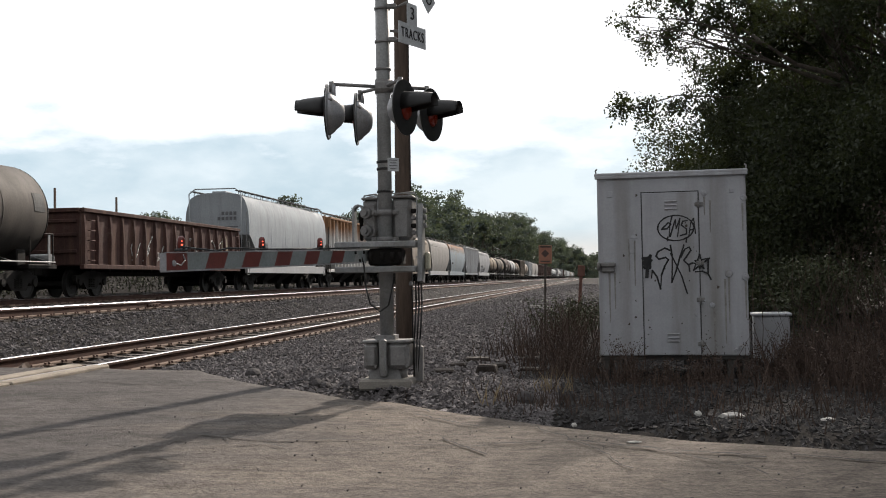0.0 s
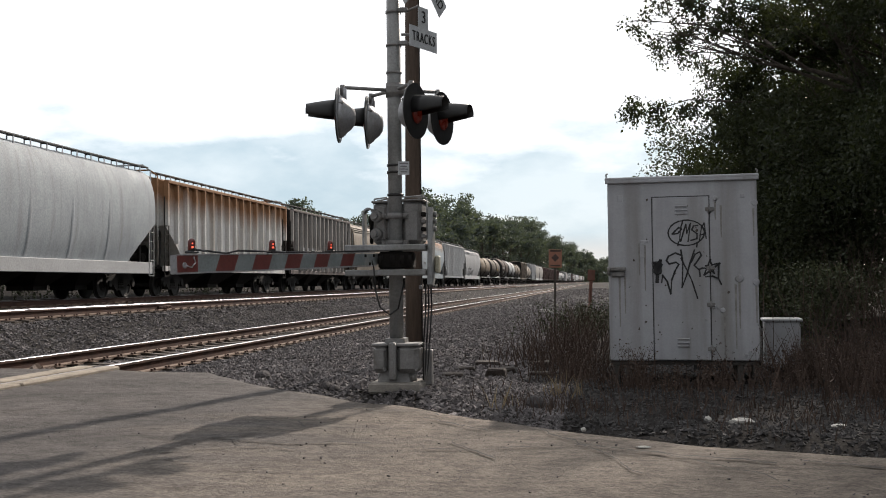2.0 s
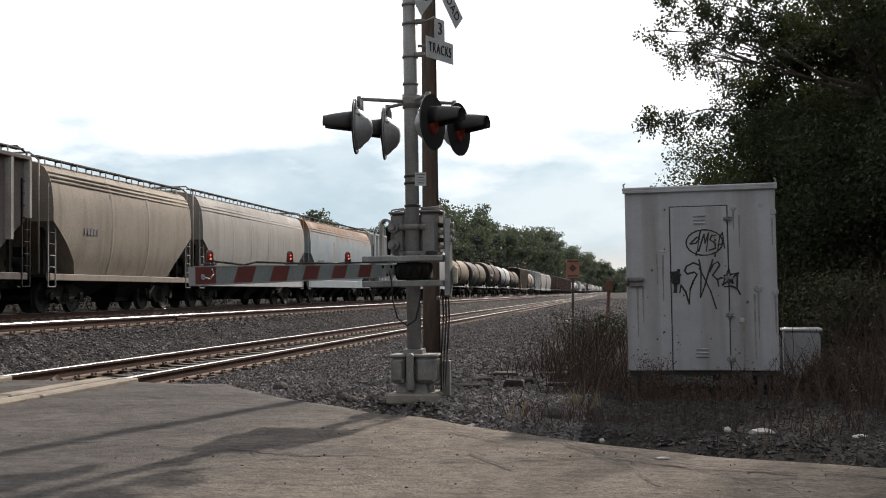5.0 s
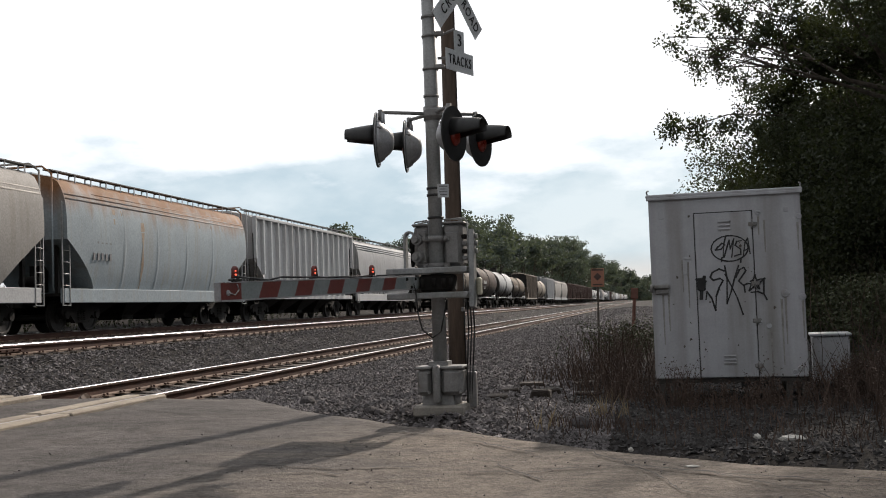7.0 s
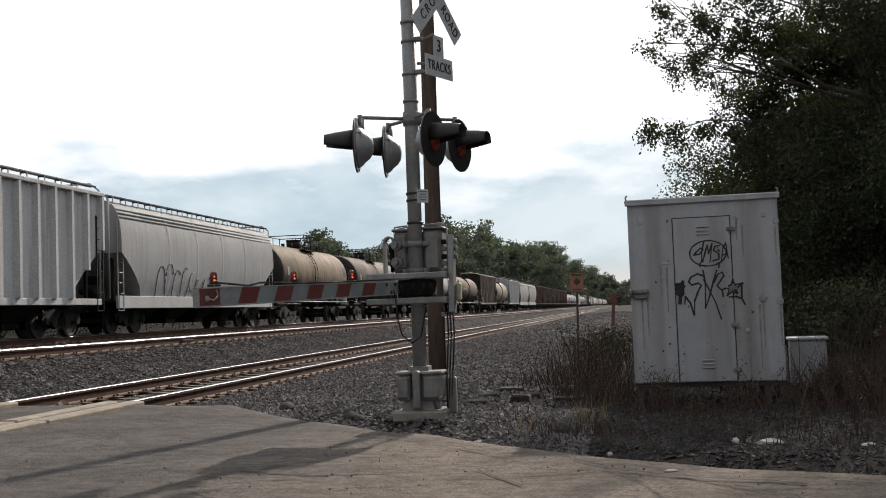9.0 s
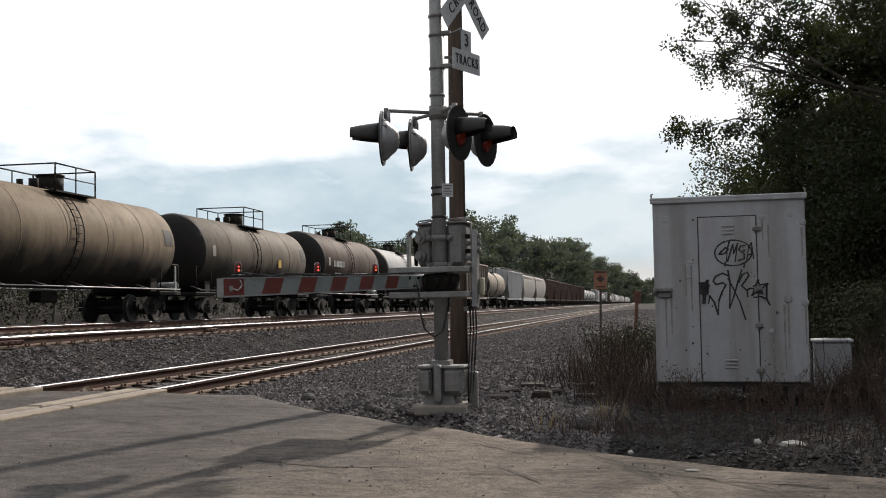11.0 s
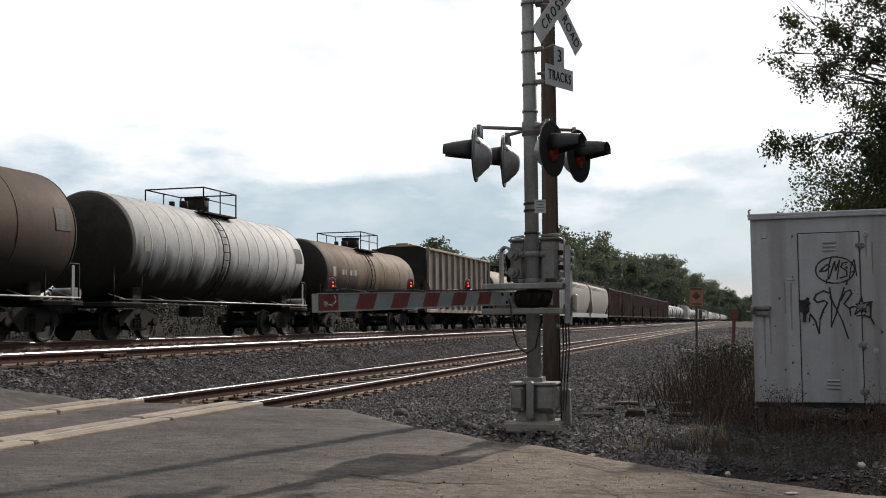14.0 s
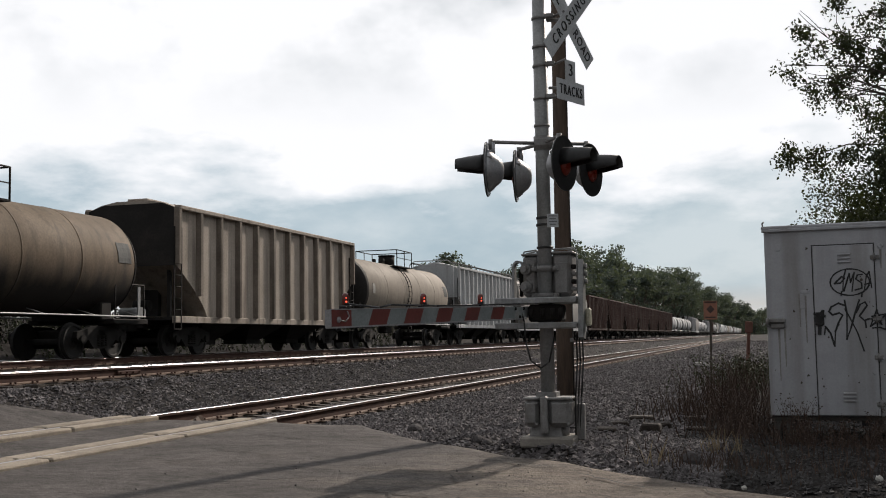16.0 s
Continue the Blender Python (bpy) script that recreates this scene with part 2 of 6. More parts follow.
M_LITTER = mat("pale_litter", (0.62, 0.6, 0.56), (0.45, 0.43, 0.4), 0.7, scale=9, fine=40)
M_CABLE = mat("black_cable", (0.015, 0.015, 0.015), None, 0.6, bump=0.0)
M_WALKWAY = mat("roof_walkway", (0.11, 0.108, 0.105), (0.07, 0.068, 0.066), 0.7, 0.3)
M_MARK = mat("stencil_white", (0.55, 0.55, 0.53), (0.42, 0.42, 0.4), 0.7, scale=8, fine=40, bump=0.0)
M_MARKDARK = mat("stencil_dark", (0.17, 0.17, 0.18), None, 0.7, bump=0.0)
M_YELLOW = mat("yellow_placard", (0.55, 0.36, 0.04), None, 0.6, bump=0.0)

# ---- mesh helpers


def part(name, bm, material, parent=None, label="", smooth=False):
    me = bpy.data.meshes.new(name)
    if smooth:
        for f in bm.faces:
            f.smooth = True
    bm.to_mesh(me)
    bm.free()
    me.materials.append(material)
    ob = new(name, me)
    if parent:
        ob.parent = parent
    if label:
        ob["label"] = label
    return ob


def raw(name, verts, faces, material, parent=None, label="", smooth=False):
    me = bpy.data.meshes.new(name)
    me.from_pydata([tuple(v) for v in verts] if not hasattr(verts, "tolist") else verts.tolist(), [], faces if not hasattr(faces, "tolist") else faces.tolist())
    if smooth:
        me.polygons.foreach_set("use_smooth", [True] * len(me.polygons))
    me.materials.append(material)
    ob = new(name, me)
    if parent:
        ob.parent = parent
    if label:
        ob["label"] = label
    return ob


def box(bm, c, s, m=None, bevel=0.0):
    """A box of size s round c, its edges cut off by bevel."""
    hx, hy, hz = s[0] / 2, s[1] / 2, s[2] / 2
    g = bmesh.ops.create_cube(bm, size=1.0)
    for v in g["verts"]:
        v.co = Vector((v.co.x * 2 * hx, v.co.y * 2 * hy, v.co.z * 2 * hz))
    if bevel:
        edges = list({e for v in g["verts"] for e in v.link_edges})
        r = bmesh.ops.bevel(bm, geom=edges, offset=bevel, segments=1, affect="EDGES", profile=0.5)
        verts = list({v for f in r["faces"] for v in f.verts} | {v for v in g["verts"] if v.is_valid})
    else:
        verts = g["verts"]
    for v in verts:
        v.co = (m @ v.co if m else v.co) + Vector(c)
    return verts


def tube(bm, p, q, r, r2=None, n=8, caps=True):
    """A round bar from p to q."""
    p, q = Vector(p), Vector(q)
    d = (q - p).normalized()
    a = d.orthogonal().normalized()
    b = d.cross(a)
    r2 = r if r2 is None else r2
    rings = []
    for c, rad in ((p, r), (q, r2)):
        rings.append([bm.verts.new(c + rad * (math.cos(2 * math.pi * i / n) * a + math.sin(2 * math.pi * i / n) * b)) for i in range(n)])
    for i in range(n):
        f = bm.faces.new((rings[0][i], rings[0][(i + 1) % n], rings[1][(i + 1) % n], rings[1][i]))
        f.smooth = True
    if caps:
        bm.faces.new(rings[0][::-1])
        bm.faces.new(rings[1])


def path_tube(bm, pts, r, n=6):
    for p, q in zip(pts[:-1], pts[1:]):
        tube(bm, p, q, r, n=n)


def loft(bm, rings, caps=True, smooth=False, closed=True):
    """A skin over rings of points."""
    vs = [[bm.verts.new(p) for p in ring] for ring in rings]
    n = len(vs[0])
    for a, b in zip(vs[:-1], vs[1:]):
        for i in range(n if closed else n - 1):
            f = bm.faces.new((a[i], a[(i + 1) % n], b[(i + 1) % n], b[i]))
            f.smooth = smooth
    if caps:
        bm.faces.new(vs[0][::-1])
        bm.faces.new(vs[-1])


def extrude_xz(bm, pts, y0, y1):
    loft(bm, [[(x, y0, z) for x, z in pts], [(x, y1, z) for x, z in pts]])


def extrude_yz(bm, pts, x0, x1):
    loft(bm, [[(x0, y, z) for y, z in pts], [(x1, y, z) for y, z in pts]])


def fixed(bm):
    bmesh.ops.recalc_face_normals(bm, faces=bm.faces[:])
    return bm


def thing(name, label, category, m=None, group="", kind=""):
    ob = tagged(new(name), label, category, group, kind)
    if m is not None:
        ob.matrix_world = m
    return ob


def B():
    return bmesh.new()


# ---- lie of the land: three tracks along y, the near one lower; the road crosses along x
T1, T2, T3 = (-6.65, -8.15), (-11.1, -12.6), (-17.2, -18.7)
Z1, Z2, Z3 = (0.09, 0.16), (0.73, 0.69), (0.77, 0.77)
EDGE = [(-60, 11.0), (-13, 11.0), (-11, 11.8), (-10, 12.4), (-9, 12.9), (-8.2, 12.9), (-6.6, 13.5), (-5.0, 13.1), (-3.4, 11.2), (-2.3, 10.15), (-1.75, 9.75), (-0.7, 8.65), (0.57, 7.75), (1.81, 7.25), (6.0, 6.2), (60, 2.0)]
ROADZ = [(-60, 0.1), (-30, 0.3), (-20, 0.72), (-16.5, 0.72), (-13, 0.66), (-11.5, 0.66), (-10.8, 0.55), (-10, 0.36), (-8.6, 0.13), (-8.1, 0.12), (-6.2, 0.055), (-4.0, 0.03), (0.0, 0.0), (60, 0.0)]
LAND = [(-90, 3.0), (-40, 2.6), (-27, 2.2), (-23.2, 1.5), (-20.9, 0.66), (-20.2, 0.54), (-15.8, 0.54), (-14.6, 0.42), (-13.4, 0.48), (-10.5, 0.495), (-9.9, 0.24), (-9.0, -0.07), (-5.8, -0.13), (-4.8, -0.09), (-3.6, 0.0), (-2.2, 0.10), (-0.5, 0.03), (3.0, 0.02), (8.0, 0.5), (20, 1.6), (60, 3.0)]


def interp(table, v):
    return float(np.interp(v, [a for a, _ in table], [b for _, b in table]))


def edge_y(x):
    return interp(EDGE, x)


def land_z(x, y):
    z = interp(LAND, x)
    d = y - edge_y(x)
    k = min(1.0, max(0.0, (d + 0.02) / 0.5))
    if y < -14:
        k = 1.0
    return z * k + (interp(ROADZ, x) - 0.06) * (1 - k) + 0.03 * noise.noise((x * 0.7, y * 0.7, 0)) * k


def axis(dense0, dense1, step, far0, far1):
    out, v, s = list(np.arange(dense0, dense1, step)), dense1, step
    while v < far1:
        out.append(v)
        s *= 1.28
        v += s
    out.append(far1)
    v, s = dense0, step
    head = []
    while v > far0:
        s *= 1.28
        v -= s
        head.append(max(v, far0))
    return head[::-1] + out


def sheet(name, xs, ys, fz, material, label, category):
    verts = [(x, y, fz(x, y)) for y in ys for x in xs]
    w = len(xs)
    faces = [(j * w + i, j * w + i + 1, (j + 1) * w + i + 1, (j + 1) * w + i) for j in range(len(ys) - 1) for i in range(w - 1)]
    return tagged(raw(name, verts, faces, material, smooth=True), label, category, kind="structure")


sheet("ground", axis(-22, 6, 0.3, -2500, 2500), axis(5, 40, 0.35, -600, 4000), land_z, M_GROUND, "dark gravelly soil with dead weeds beside the tracks", "ground")

# road: a sheet that follows the flared edge
road_x = sorted(set([round(v, 2) for v in np.arange(-14, 5, 0.3)] + [-60, -45, -30, -24, -20, -17, 8, 12, 20, 35, 60] + [a for a, _ in EDGE]))
rv, rf = [], []
ROWS = [0, 0.05, 0.3, 0.8, 1.5, 2.4, 3.5, 5, 8, 12, 18, 25]
for x in road_x:
    e = edge_y(x) + 0.10 * noise.noise((x * 1.9, 3.1, 0)) + 0.05 * noise.noise((x * 6.0, 1.1, 0))
    for k, d in enumerate(ROWS):
        z = interp(ROADZ, x) + (0.0 if k else -0.05) + 0.012 * noise.noise((x * 0.9, d, 2.0))
        rv.append((x, e - d, z))
nr = len(ROWS)
for i in range(len(road_x) - 1):
    for k in range(nr - 1):
        rf.append((i * nr + k, i * nr + k + 1, (i + 1) * nr + k + 1, (i + 1) * nr + k))
tagged(raw("road", rv, rf, M_ROAD, smooth=True), "worn sandy-grey asphalt road with cracks and dust", "road", kind="structure")


def strip(pts, width, lift):
    """A thin ragged band on the road along pts."""
    bm = B()
    prev = None
    fine = []
    for (x0, y0), (x1, y1) in zip(pts[:-1], pts[1:]):
        k = max(2, int(math.hypot(x1 - x0, y1 - y0) / 0.06))
        fine += [(x0 + (x1 - x0) * i / k, y0 + (y1 - y0) * i / k) for i in range(k)]
    for i, (x, y) in enumerate(fine):
        x += 0.05 * noise.noise((i * 0.35, x, 0))
        y += 0.06 * noise.noise((i * 0.35, y, 7))
        w = width * (0.35 + 0.9 * abs(noise.noise((i * 0.8, 2, x))))
        z = interp(ROADZ, x) + lift
        cur = (bm.verts.new((x, y - w, z)), bm.verts.new((x + w * 0.3, y + w, z)))
        if prev:
            bm.faces.new((prev[0], cur[0], cur[1], prev[1]))
        prev = cur
    return bm


for pts in ([(-2.0, 9.2), (-2.5, 8.6), (-2.35, 8.2), (-2.9, 7.6), (-3.1, 7.0), (-3.4, 6.2)], [(-1.9, 10.0), (-2.25, 9.6), (-2.4, 9.1), (-3.0, 8.7)], [(-0.5, 8.3), (0.0, 7.2), (0.2, 6.4)], [(1.2, 7.0), (2.0, 6.6)], [(-4.9, 10.6), (-5.6, 9.2)], [(-1.5, 8.9), (-0.9, 8.2), (-1.1, 7.6), (-0.7, 6.9), (-0.9, 6.0)], [(-3.2, 8.9), (-3.7, 8.2), (-4.4, 7.7)], [(-0.2, 7.6), (0.6, 7.1), (1.1, 6.9)], [(-3.0, 7.7), (-2.3, 7.4), (-1.6, 7.5)], [(-6.0, 11.9), (-5.2, 11.4), (-4.4, 11.2)]):
    tagged(part("road_crack", strip(pts, 0.024, 0.016), M_CRACK), "dark dirt-filled crack in the road asphalt", "crack", "cracks in the road", "structure")

for pts in ([(-2.96, 8.09), (-3.02, 7.2), (-2.93, 6.71), (-2.57, 6.49)], [(-2.69, 7.65), (-2.57, 7.25), (-2.28, 7.23), (-2.05, 7.1)], [(-2.34, 9.61), (-1.97, 9.35), (-1.56, 9.34), (-1.37, 9.0)], [(-2.57, 7.25), (-2.89, 6.96), (-3.3, 6.95)], [(-5.6, 10.2), (-4.6, 9.7), (-3.9, 9.75)], [(-3.5, 9.0), (-3.0, 8.8), (-2.7, 8.4), (-2.69, 7.65)], [(-0.4, 7.5), (-0.9, 7.2), (-1.3, 7.3)], [(0.3, 7.3), (0.9, 6.5), (1.0, 6.0)]):
    tagged(part("road_crack", strip(pts, 0.017, 0.017), M_CRACK), "dark dirt-filled crack in the road asphalt", "crack", "cracks in the road", "structure")

# ---- tracks
RAIL = [(-0.070, -0.180), (0.070, -0.180), (0.070, -0.166), (0.012, -0.148), (0.010, -0.050), (0.036, -0.040), (0.036, -0.0068), (-0.036, -0.0068), (-0.036, -0.040), (-0.010, -0.050), (-0.012, -0.148), (-0.070, -0.166)]


def track(k, xs, zs, y0, y1):
    tr = thing(f"track_{k}", "railway track with rusty steel rails on timber ties", "track", kind="structure")
    for x, z in zip(xs, zs):
        bm = B()
        extrude_xz(bm, [(x + a, z + b) for a, b in RAIL], y0, y1)
        rail = part("rail", fixed(bm), M_RAILSIDE, tr, "rusty brown steel rail")
        bm = B()
        extrude_xz(bm, [(x - 0.033, z - 0.007), (x + 0.033, z - 0.007), (x + 0.030, z - 0.003), (x + 0.022, z), (x - 0.022, z), (x - 0.030, z - 0.003)], y0, y1)
        part("rail_head", fixed(bm), M_RAILTOP, rail, "polished bright running surface")
        bm = B()
        for sd in (-1, 1):
            extrude_xz(bm, [(x + sd * 0.076, z - 0.182), (x + sd * 0.076, z - 0.163), (x + sd * 0.020, z - 0.147), (x + sd * 0.016, z - 0.152)], y0, y1)
        part("rail_foot", fixed(bm), M_FOOT, rail, "dusty tan rail foot")
    bm, plates, spikes = B(), B(), B()
    y = -12.0
    xm, zm, lean = (xs[0] + xs[1]) / 2, (zs[0] + zs[1]) / 2, math.atan2(zs[0] - zs[1], xs[0] - xs[1])
    while y < 190:
        m = Matrix.Rotation(-lean, 3, "Y") @ Matrix.Rotation(random.uniform(-0.02, 0.02), 3, "Z")
        if y > 13.2:
            box(bm, (xm, y + random.uniform(-0.04, 0.04), zm - 0.285 + random.uniform(-0.01, 0.005)), (2.6 + random.uniform(-0.06, 0.06), 0.22, 0.18), m)
            for x, z in zip(xs, zs):
                box(plates, (x, y, z - 0.186), (0.34, 0.18, 0.014))
                if y < 70:
                    for sx in (-0.095, 0.095):
                        box(spikes, (x + sx * 0.8, y + 0.05, z - 0.160), (0.03, 0.024, 0.032))
                        box(spikes, (x + sx * 0.8, y - 0.06, z - 0.160), (0.03, 0.024, 0.032))
        y += 0.52
    tagged(part("ties", bm, M_TIE, tr, "weathered dark timber ties"), kind="stuff")
    tagged(part("tie_plates", plates, M_PLATE, tr, "rusty tie plates"), kind="stuff")
    tagged(part("spikes", spikes, M_RAILSIDE, tr, "dark rail spikes"), kind="stuff")
    return tr


track(1, T1, Z1, -40, 1900)
track(2, T2, Z2, -40, 1900)
track(3, T3, Z3, -40, 1900)

# rail joint bars and loose rubble in the near track
for x, y, z in ((T2[0] + 0.03, 17.2, Z2[0]), (T2[0] + 0.03, 26.0, Z2[0])):
    bm = B()
    box(bm, (x, y, z - 0.1), (0.05, 0.75, 0.07), bevel=0.01)
    for i in range(4):
        tube(bm, (x + 0.02, y - 0.3 + 0.2 * i, z - 0.1), (x + 0.06, y - 0.3 + 0.2 * i, z - 0.1), 0.016, n=6)
    tagged(part("joint_bar", bm, M_RAILSIDE), "rusty bolted joint bar on the rail", "joint bar", "joint bars")

# crossing panels beside the rails of the near track
crossing = thing("crossing_panels", "pale worn timber planks along the rails at the crossing", "crossing", kind="structure")
for x, z, end in ((T1[0], Z1[0], 13.75), (T1[1], Z1[1], 13.15)):
    for side, off in ((-1, 0.21), (1, 0.17)):
        y = -6.0
        while y < end - 0.5:
            ln = min(2.44, end - y - random.uniform(0.0, 0.25))
            bm = B()
            box(bm, (x + side * off, y + ln / 2, z - 0.055 + random.uniform(-0.006, 0.006)), (0.22, ln - 0.03, 0.13), Matrix.Rotation(random.uniform(-0.004, 0.004), 3, "Z"), bevel=0.018)
            part("plank", bm, M_PLANK, crossing)
            y += 2.44
bm = B()
for x in T1:
    for i in range(9):
        box(bm, (-6.9 - random.random() * 1.1, 13.1 + random.random() * 1.1, -0.02 + random.random() * 0.05), (0.09, 0.12, 0.07), Euler((random.random(), random.random(), random.random())).to_matrix())
tagged(part("rubble", bm, M_PLATE), "rusty brown rubble lying between the rails", "rubble", kind="stuff")

# ---- ballast stones
rng = np.random.default_rng(3)


def stones(name, pts, sizes, material, label):
    base = np.array([(1, 0, 0), (-1, 0, 0), (0, 1, 0), (0, -1, 0), (0, 0, 1), (0, 0, -1)], float)
    tri = np.array([(0, 2, 4), (2, 1, 4), (1, 3, 4), (3, 0, 4), (2, 0, 5), (1, 2, 5), (3, 1, 5), (0, 3, 5)])
    n = len(pts)
    v = base[None] * rng.uniform(0.5, 1.1, (n, 6, 1)) + rng.normal(0, 0.22, (n, 6, 3))
    a, b = rng.uniform(0, 6.28, n), rng.uniform(-0.6, 0.6, n)
    ca, sa, cb, sb = np.cos(a), np.sin(a), np.cos(b), np.sin(b)
    rot = np.stack([np.stack([ca, -sa * cb, sa * sb], -1), np.stack([sa, ca * cb, -ca * sb], -1), np.stack([0 * a, sb, cb], -1)], 1)
    v = np.einsum("nij,nkj->nki", rot, v) * np.array([1, 1, 0.75]) * sizes[:, None, None] + pts[:, None, :]
    f = (tri[None] + 6 * np.arange(n)[:, None, None]).reshape(-1, 3)
    return tagged(raw(name, v.reshape(-1, 3), f, material), label, "ballast", kind="stuff")


def scatter(n, x0, x1, y0, y1, power, keep):
    out = []
    while len(out) < n:
        x, y = random.uniform(x0, x1), y0 + (y1 - y0) * random.random() ** power
        if y > edge_y(x) - 0.05 - 0.25 * random.random() ** 3 and keep(x, y):
            out.append((x, y, land_z(x, y)))
    return np.array(out)


def on_line(x, y):
    for t in (T1, T2, T3):
        for r in t:
            if abs(x - r) < 0.20:
                return False
    return True


p = scatter(84000, -10.6, -0.9, 7.5, 48, 2.1, on_line)
s = rng.uniform(0.017, 0.047, len(p))
p[:, 2] += s * 0.25
stones("ballast_near", p, s, M_STONE, "loose grey crushed stone ballast")
p = scatter(8000, -1.7, -0.35, 8.0, 11.6, 1.0, on_line)
s = rng.uniform(0.011, 0.028, len(p))
p[:, 2] += s * 0.2
stones("ballast_verge", p, s, M_STONE, "loose pale crushed stone spilled by the road")
p = scatter(38000, -21, -10.3, 13, 70, 1.6, on_line)
s = rng.uniform(0.02, 0.046, len(p))
p[:, 2] += s * 0.25
stones("ballast_far", p, s, M_STONE, "loose grey crushed stone ballast between the tracks")
p = scatter(16000, -21, 0.6, 42, 170, 1.5, on_line)
s = rng.uniform(0.05, 0.10, len(p))
stones("ballast_distant", p, s, M_STONE, "grey ballast far along the line")
p = scatter(17000, -1.2, 4.5, 6.5, 15, 1.5, on_line)
s = rng.uniform(0.012, 0.035, len(p))
stones("gravel", p, s, mat("dull_gravel", (0.082, 0.076, 0.076), (0.030, 0.027, 0.026), 0.95, scale=4, fine=50, island=True), "dull gravel and crumbs on the verge")
p = np.array([(random.uniform(-5, 3), random.uniform(4.5, 9.5), 0.0) for _ in range(420)])
p = p[[q[1] < edge_y(q[0]) - 0.1 for q in p]]
p[:, 2] = [interp(ROADZ, q[0]) + 0.006 for q in p]
stones("road_grit", p, rng.uniform(0.003, 0.012, len(p)), M_STONE, "scattered grit and pebbles on the road")

# lone stones and broken ties beside the line
for x, y, r in ((-4.35, 13.35, 0.10), (-0.62, 9.6, 0.09), (-2.95, 11.2, 0.07), (-2.8, 11.0, 0.06)):
    bm = B()
    bmesh.ops.create_icosphere(bm, subdivisions=2, radius=r)
    for v in bm.verts:
        v.co *= 1 + 0.35 * noise.noise(v.co * (3.0 / r * 0.3) + Vector((x, y, 0)))
        v.co.z *= 0.75
    st = part("stone", bm, M_STONE)
    st.location = (x, y, land_z(x, y) + r * 0.45)
    tagged(st, "pale grey angular stone on the ballast", "stone", "stones")
for x, y, ln, a, h in ((-1.66, 12.9, 0.24, 0.1, 0.07), (-1.22, 12.2, 0.24, -0.1, 0.13), (-1.16, 12.9, 0.22, 0.05, 0.10), (-1.7, 12.1, 0.26, 0.2, 0.06), (-1.5, 13.9, 0.34, 0.3, 0.07), (-0.85, 14.1, 0.32, -0.3, 0.08), (-0.75, 12.9, 0.3, 0.2, 0.06)):
    bm = B()
    box(bm, (0, 0, 0), (ln, 0.16, h), bevel=0.02)
    for v in bm.verts:
        v.co += Vector((noise.noise(v.co * 9), noise.noise(v.co * 9 + Vector((5, 0, 0))), noise.noise(v.co * 9 + Vector((0, 5, 0))))) * 0.03
    d = part("timber_scrap", bm, M_ROT)
    d.matrix_world = pose(x, y, land_z(x, y) + h * 0.35, random.uniform(-5, 5), random.uniform(-5, 5), math.degrees(a))
    tagged(d, "dark rotten piece of timber tie on the gravel", "timber", "timber scraps")

# ---- crossing signal
SIG = thing("crossing_signal", "grey railway crossing signal mast with lamps, crossbuck and gate machine", "crossing signal", pose(-2.08, 10.7, 0.10))
bm = B()
box(bm, (0.02, 0, 0.015), (0.53, 0.52, 0.11), bevel=0.02)
part("foundation", bm, M_CONC, SIG, "weathered concrete foundation")
bm = B()
tube(bm, (0, 0, 0.4), (0, 0, 5.1), 0.071, n=24)
mast = part("mast", bm, M_GALV, SIG, "galvanised steel pipe mast")
bm = B()
tube(bm, (0, 0, 5.08), (0, 0, 5.16), 0.085, 0.03, n=16)
part("mast_cap", bm, M_CAST, mast)
bm = B()
loft(bm, [[(sx * w, sy * d, z) for sx, sy in ((-1, -1), (1, -1), (1, 1), (-1, 1))] for z, w, d in ((0.06, 0.17, 0.17), (0.12, 0.15, 0.15), (0.3, 0.11, 0.12), (0.5, 0.10, 0.10))])
part("base_casting", fixed(bm), M_CAST, SIG, "grey cast mast base")
for sx, w in ((-0.135, 0.14), (0.145, 0.22)):
    bm = B()
    box(bm, (sx, -0.06, 0.30), (w, 0.30, 0.27), bevel=0.035)
    box(bm, (sx, -0.06, 0.44), (w + 0.02, 0.32, 0.03), bevel=0.01)
    box(bm, (sx, -0.215, 0.30), (w * 0.7, 0.02, 0.2), bevel=0.008)
    tube(bm, (sx, 0, 0.16), (sx, 0, 0.06), 0.06, n=10)
    jb = part("junction_box", bm, M_CAST, SIG, "grey cast junction box at the mast foot")
    for dz in (-0.1, 0.1):
        bm = B()
        tube(bm, (sx + w * 0.42, -0.21, 0.30 + dz), (sx + w * 0.42, -0.245, 0.30 + dz), 0.014, n=6)
        part("bolt", bm, M_CAST, jb)
bm = B()
box(bm, (0, -0.1, 0.28), (0.07, 0.34, 0.38), bevel=0.02)
part("base_rib", bm, M_CAST, SIG)
for z in (1.95, 2.18, 2.25, 3.2, 3.48, 3.82, 4.02, 4.32, 4.62, 4.9):
    bm = B()
    tube(bm, (0, 0, z - 0.012), (0, 0, z + 0.012), 0.081, n=20)
    if z > 3.4:
        box(bm, (0.11, -0.04, z + 0.012), (0.10, 0.06, 0.045), bevel=0.008)
        tube(bm, (0.15, -0.04, z), (0.27, -0.03, z + 0.05), 0.012, n=6)
    part("mast_clamp", bm, M_CAST if z > 3 else M_BLACK, mast)
bm = B()
box(bm, (0.085, -0.05, 2.215), (0.006, 0.115, 0.135), Matrix.Rotation(radians(-66), 3, "Z"))
plate = part("number_plate", bm, M_SIGN, SIG, "small white notice with unreadable print")
bm = B()
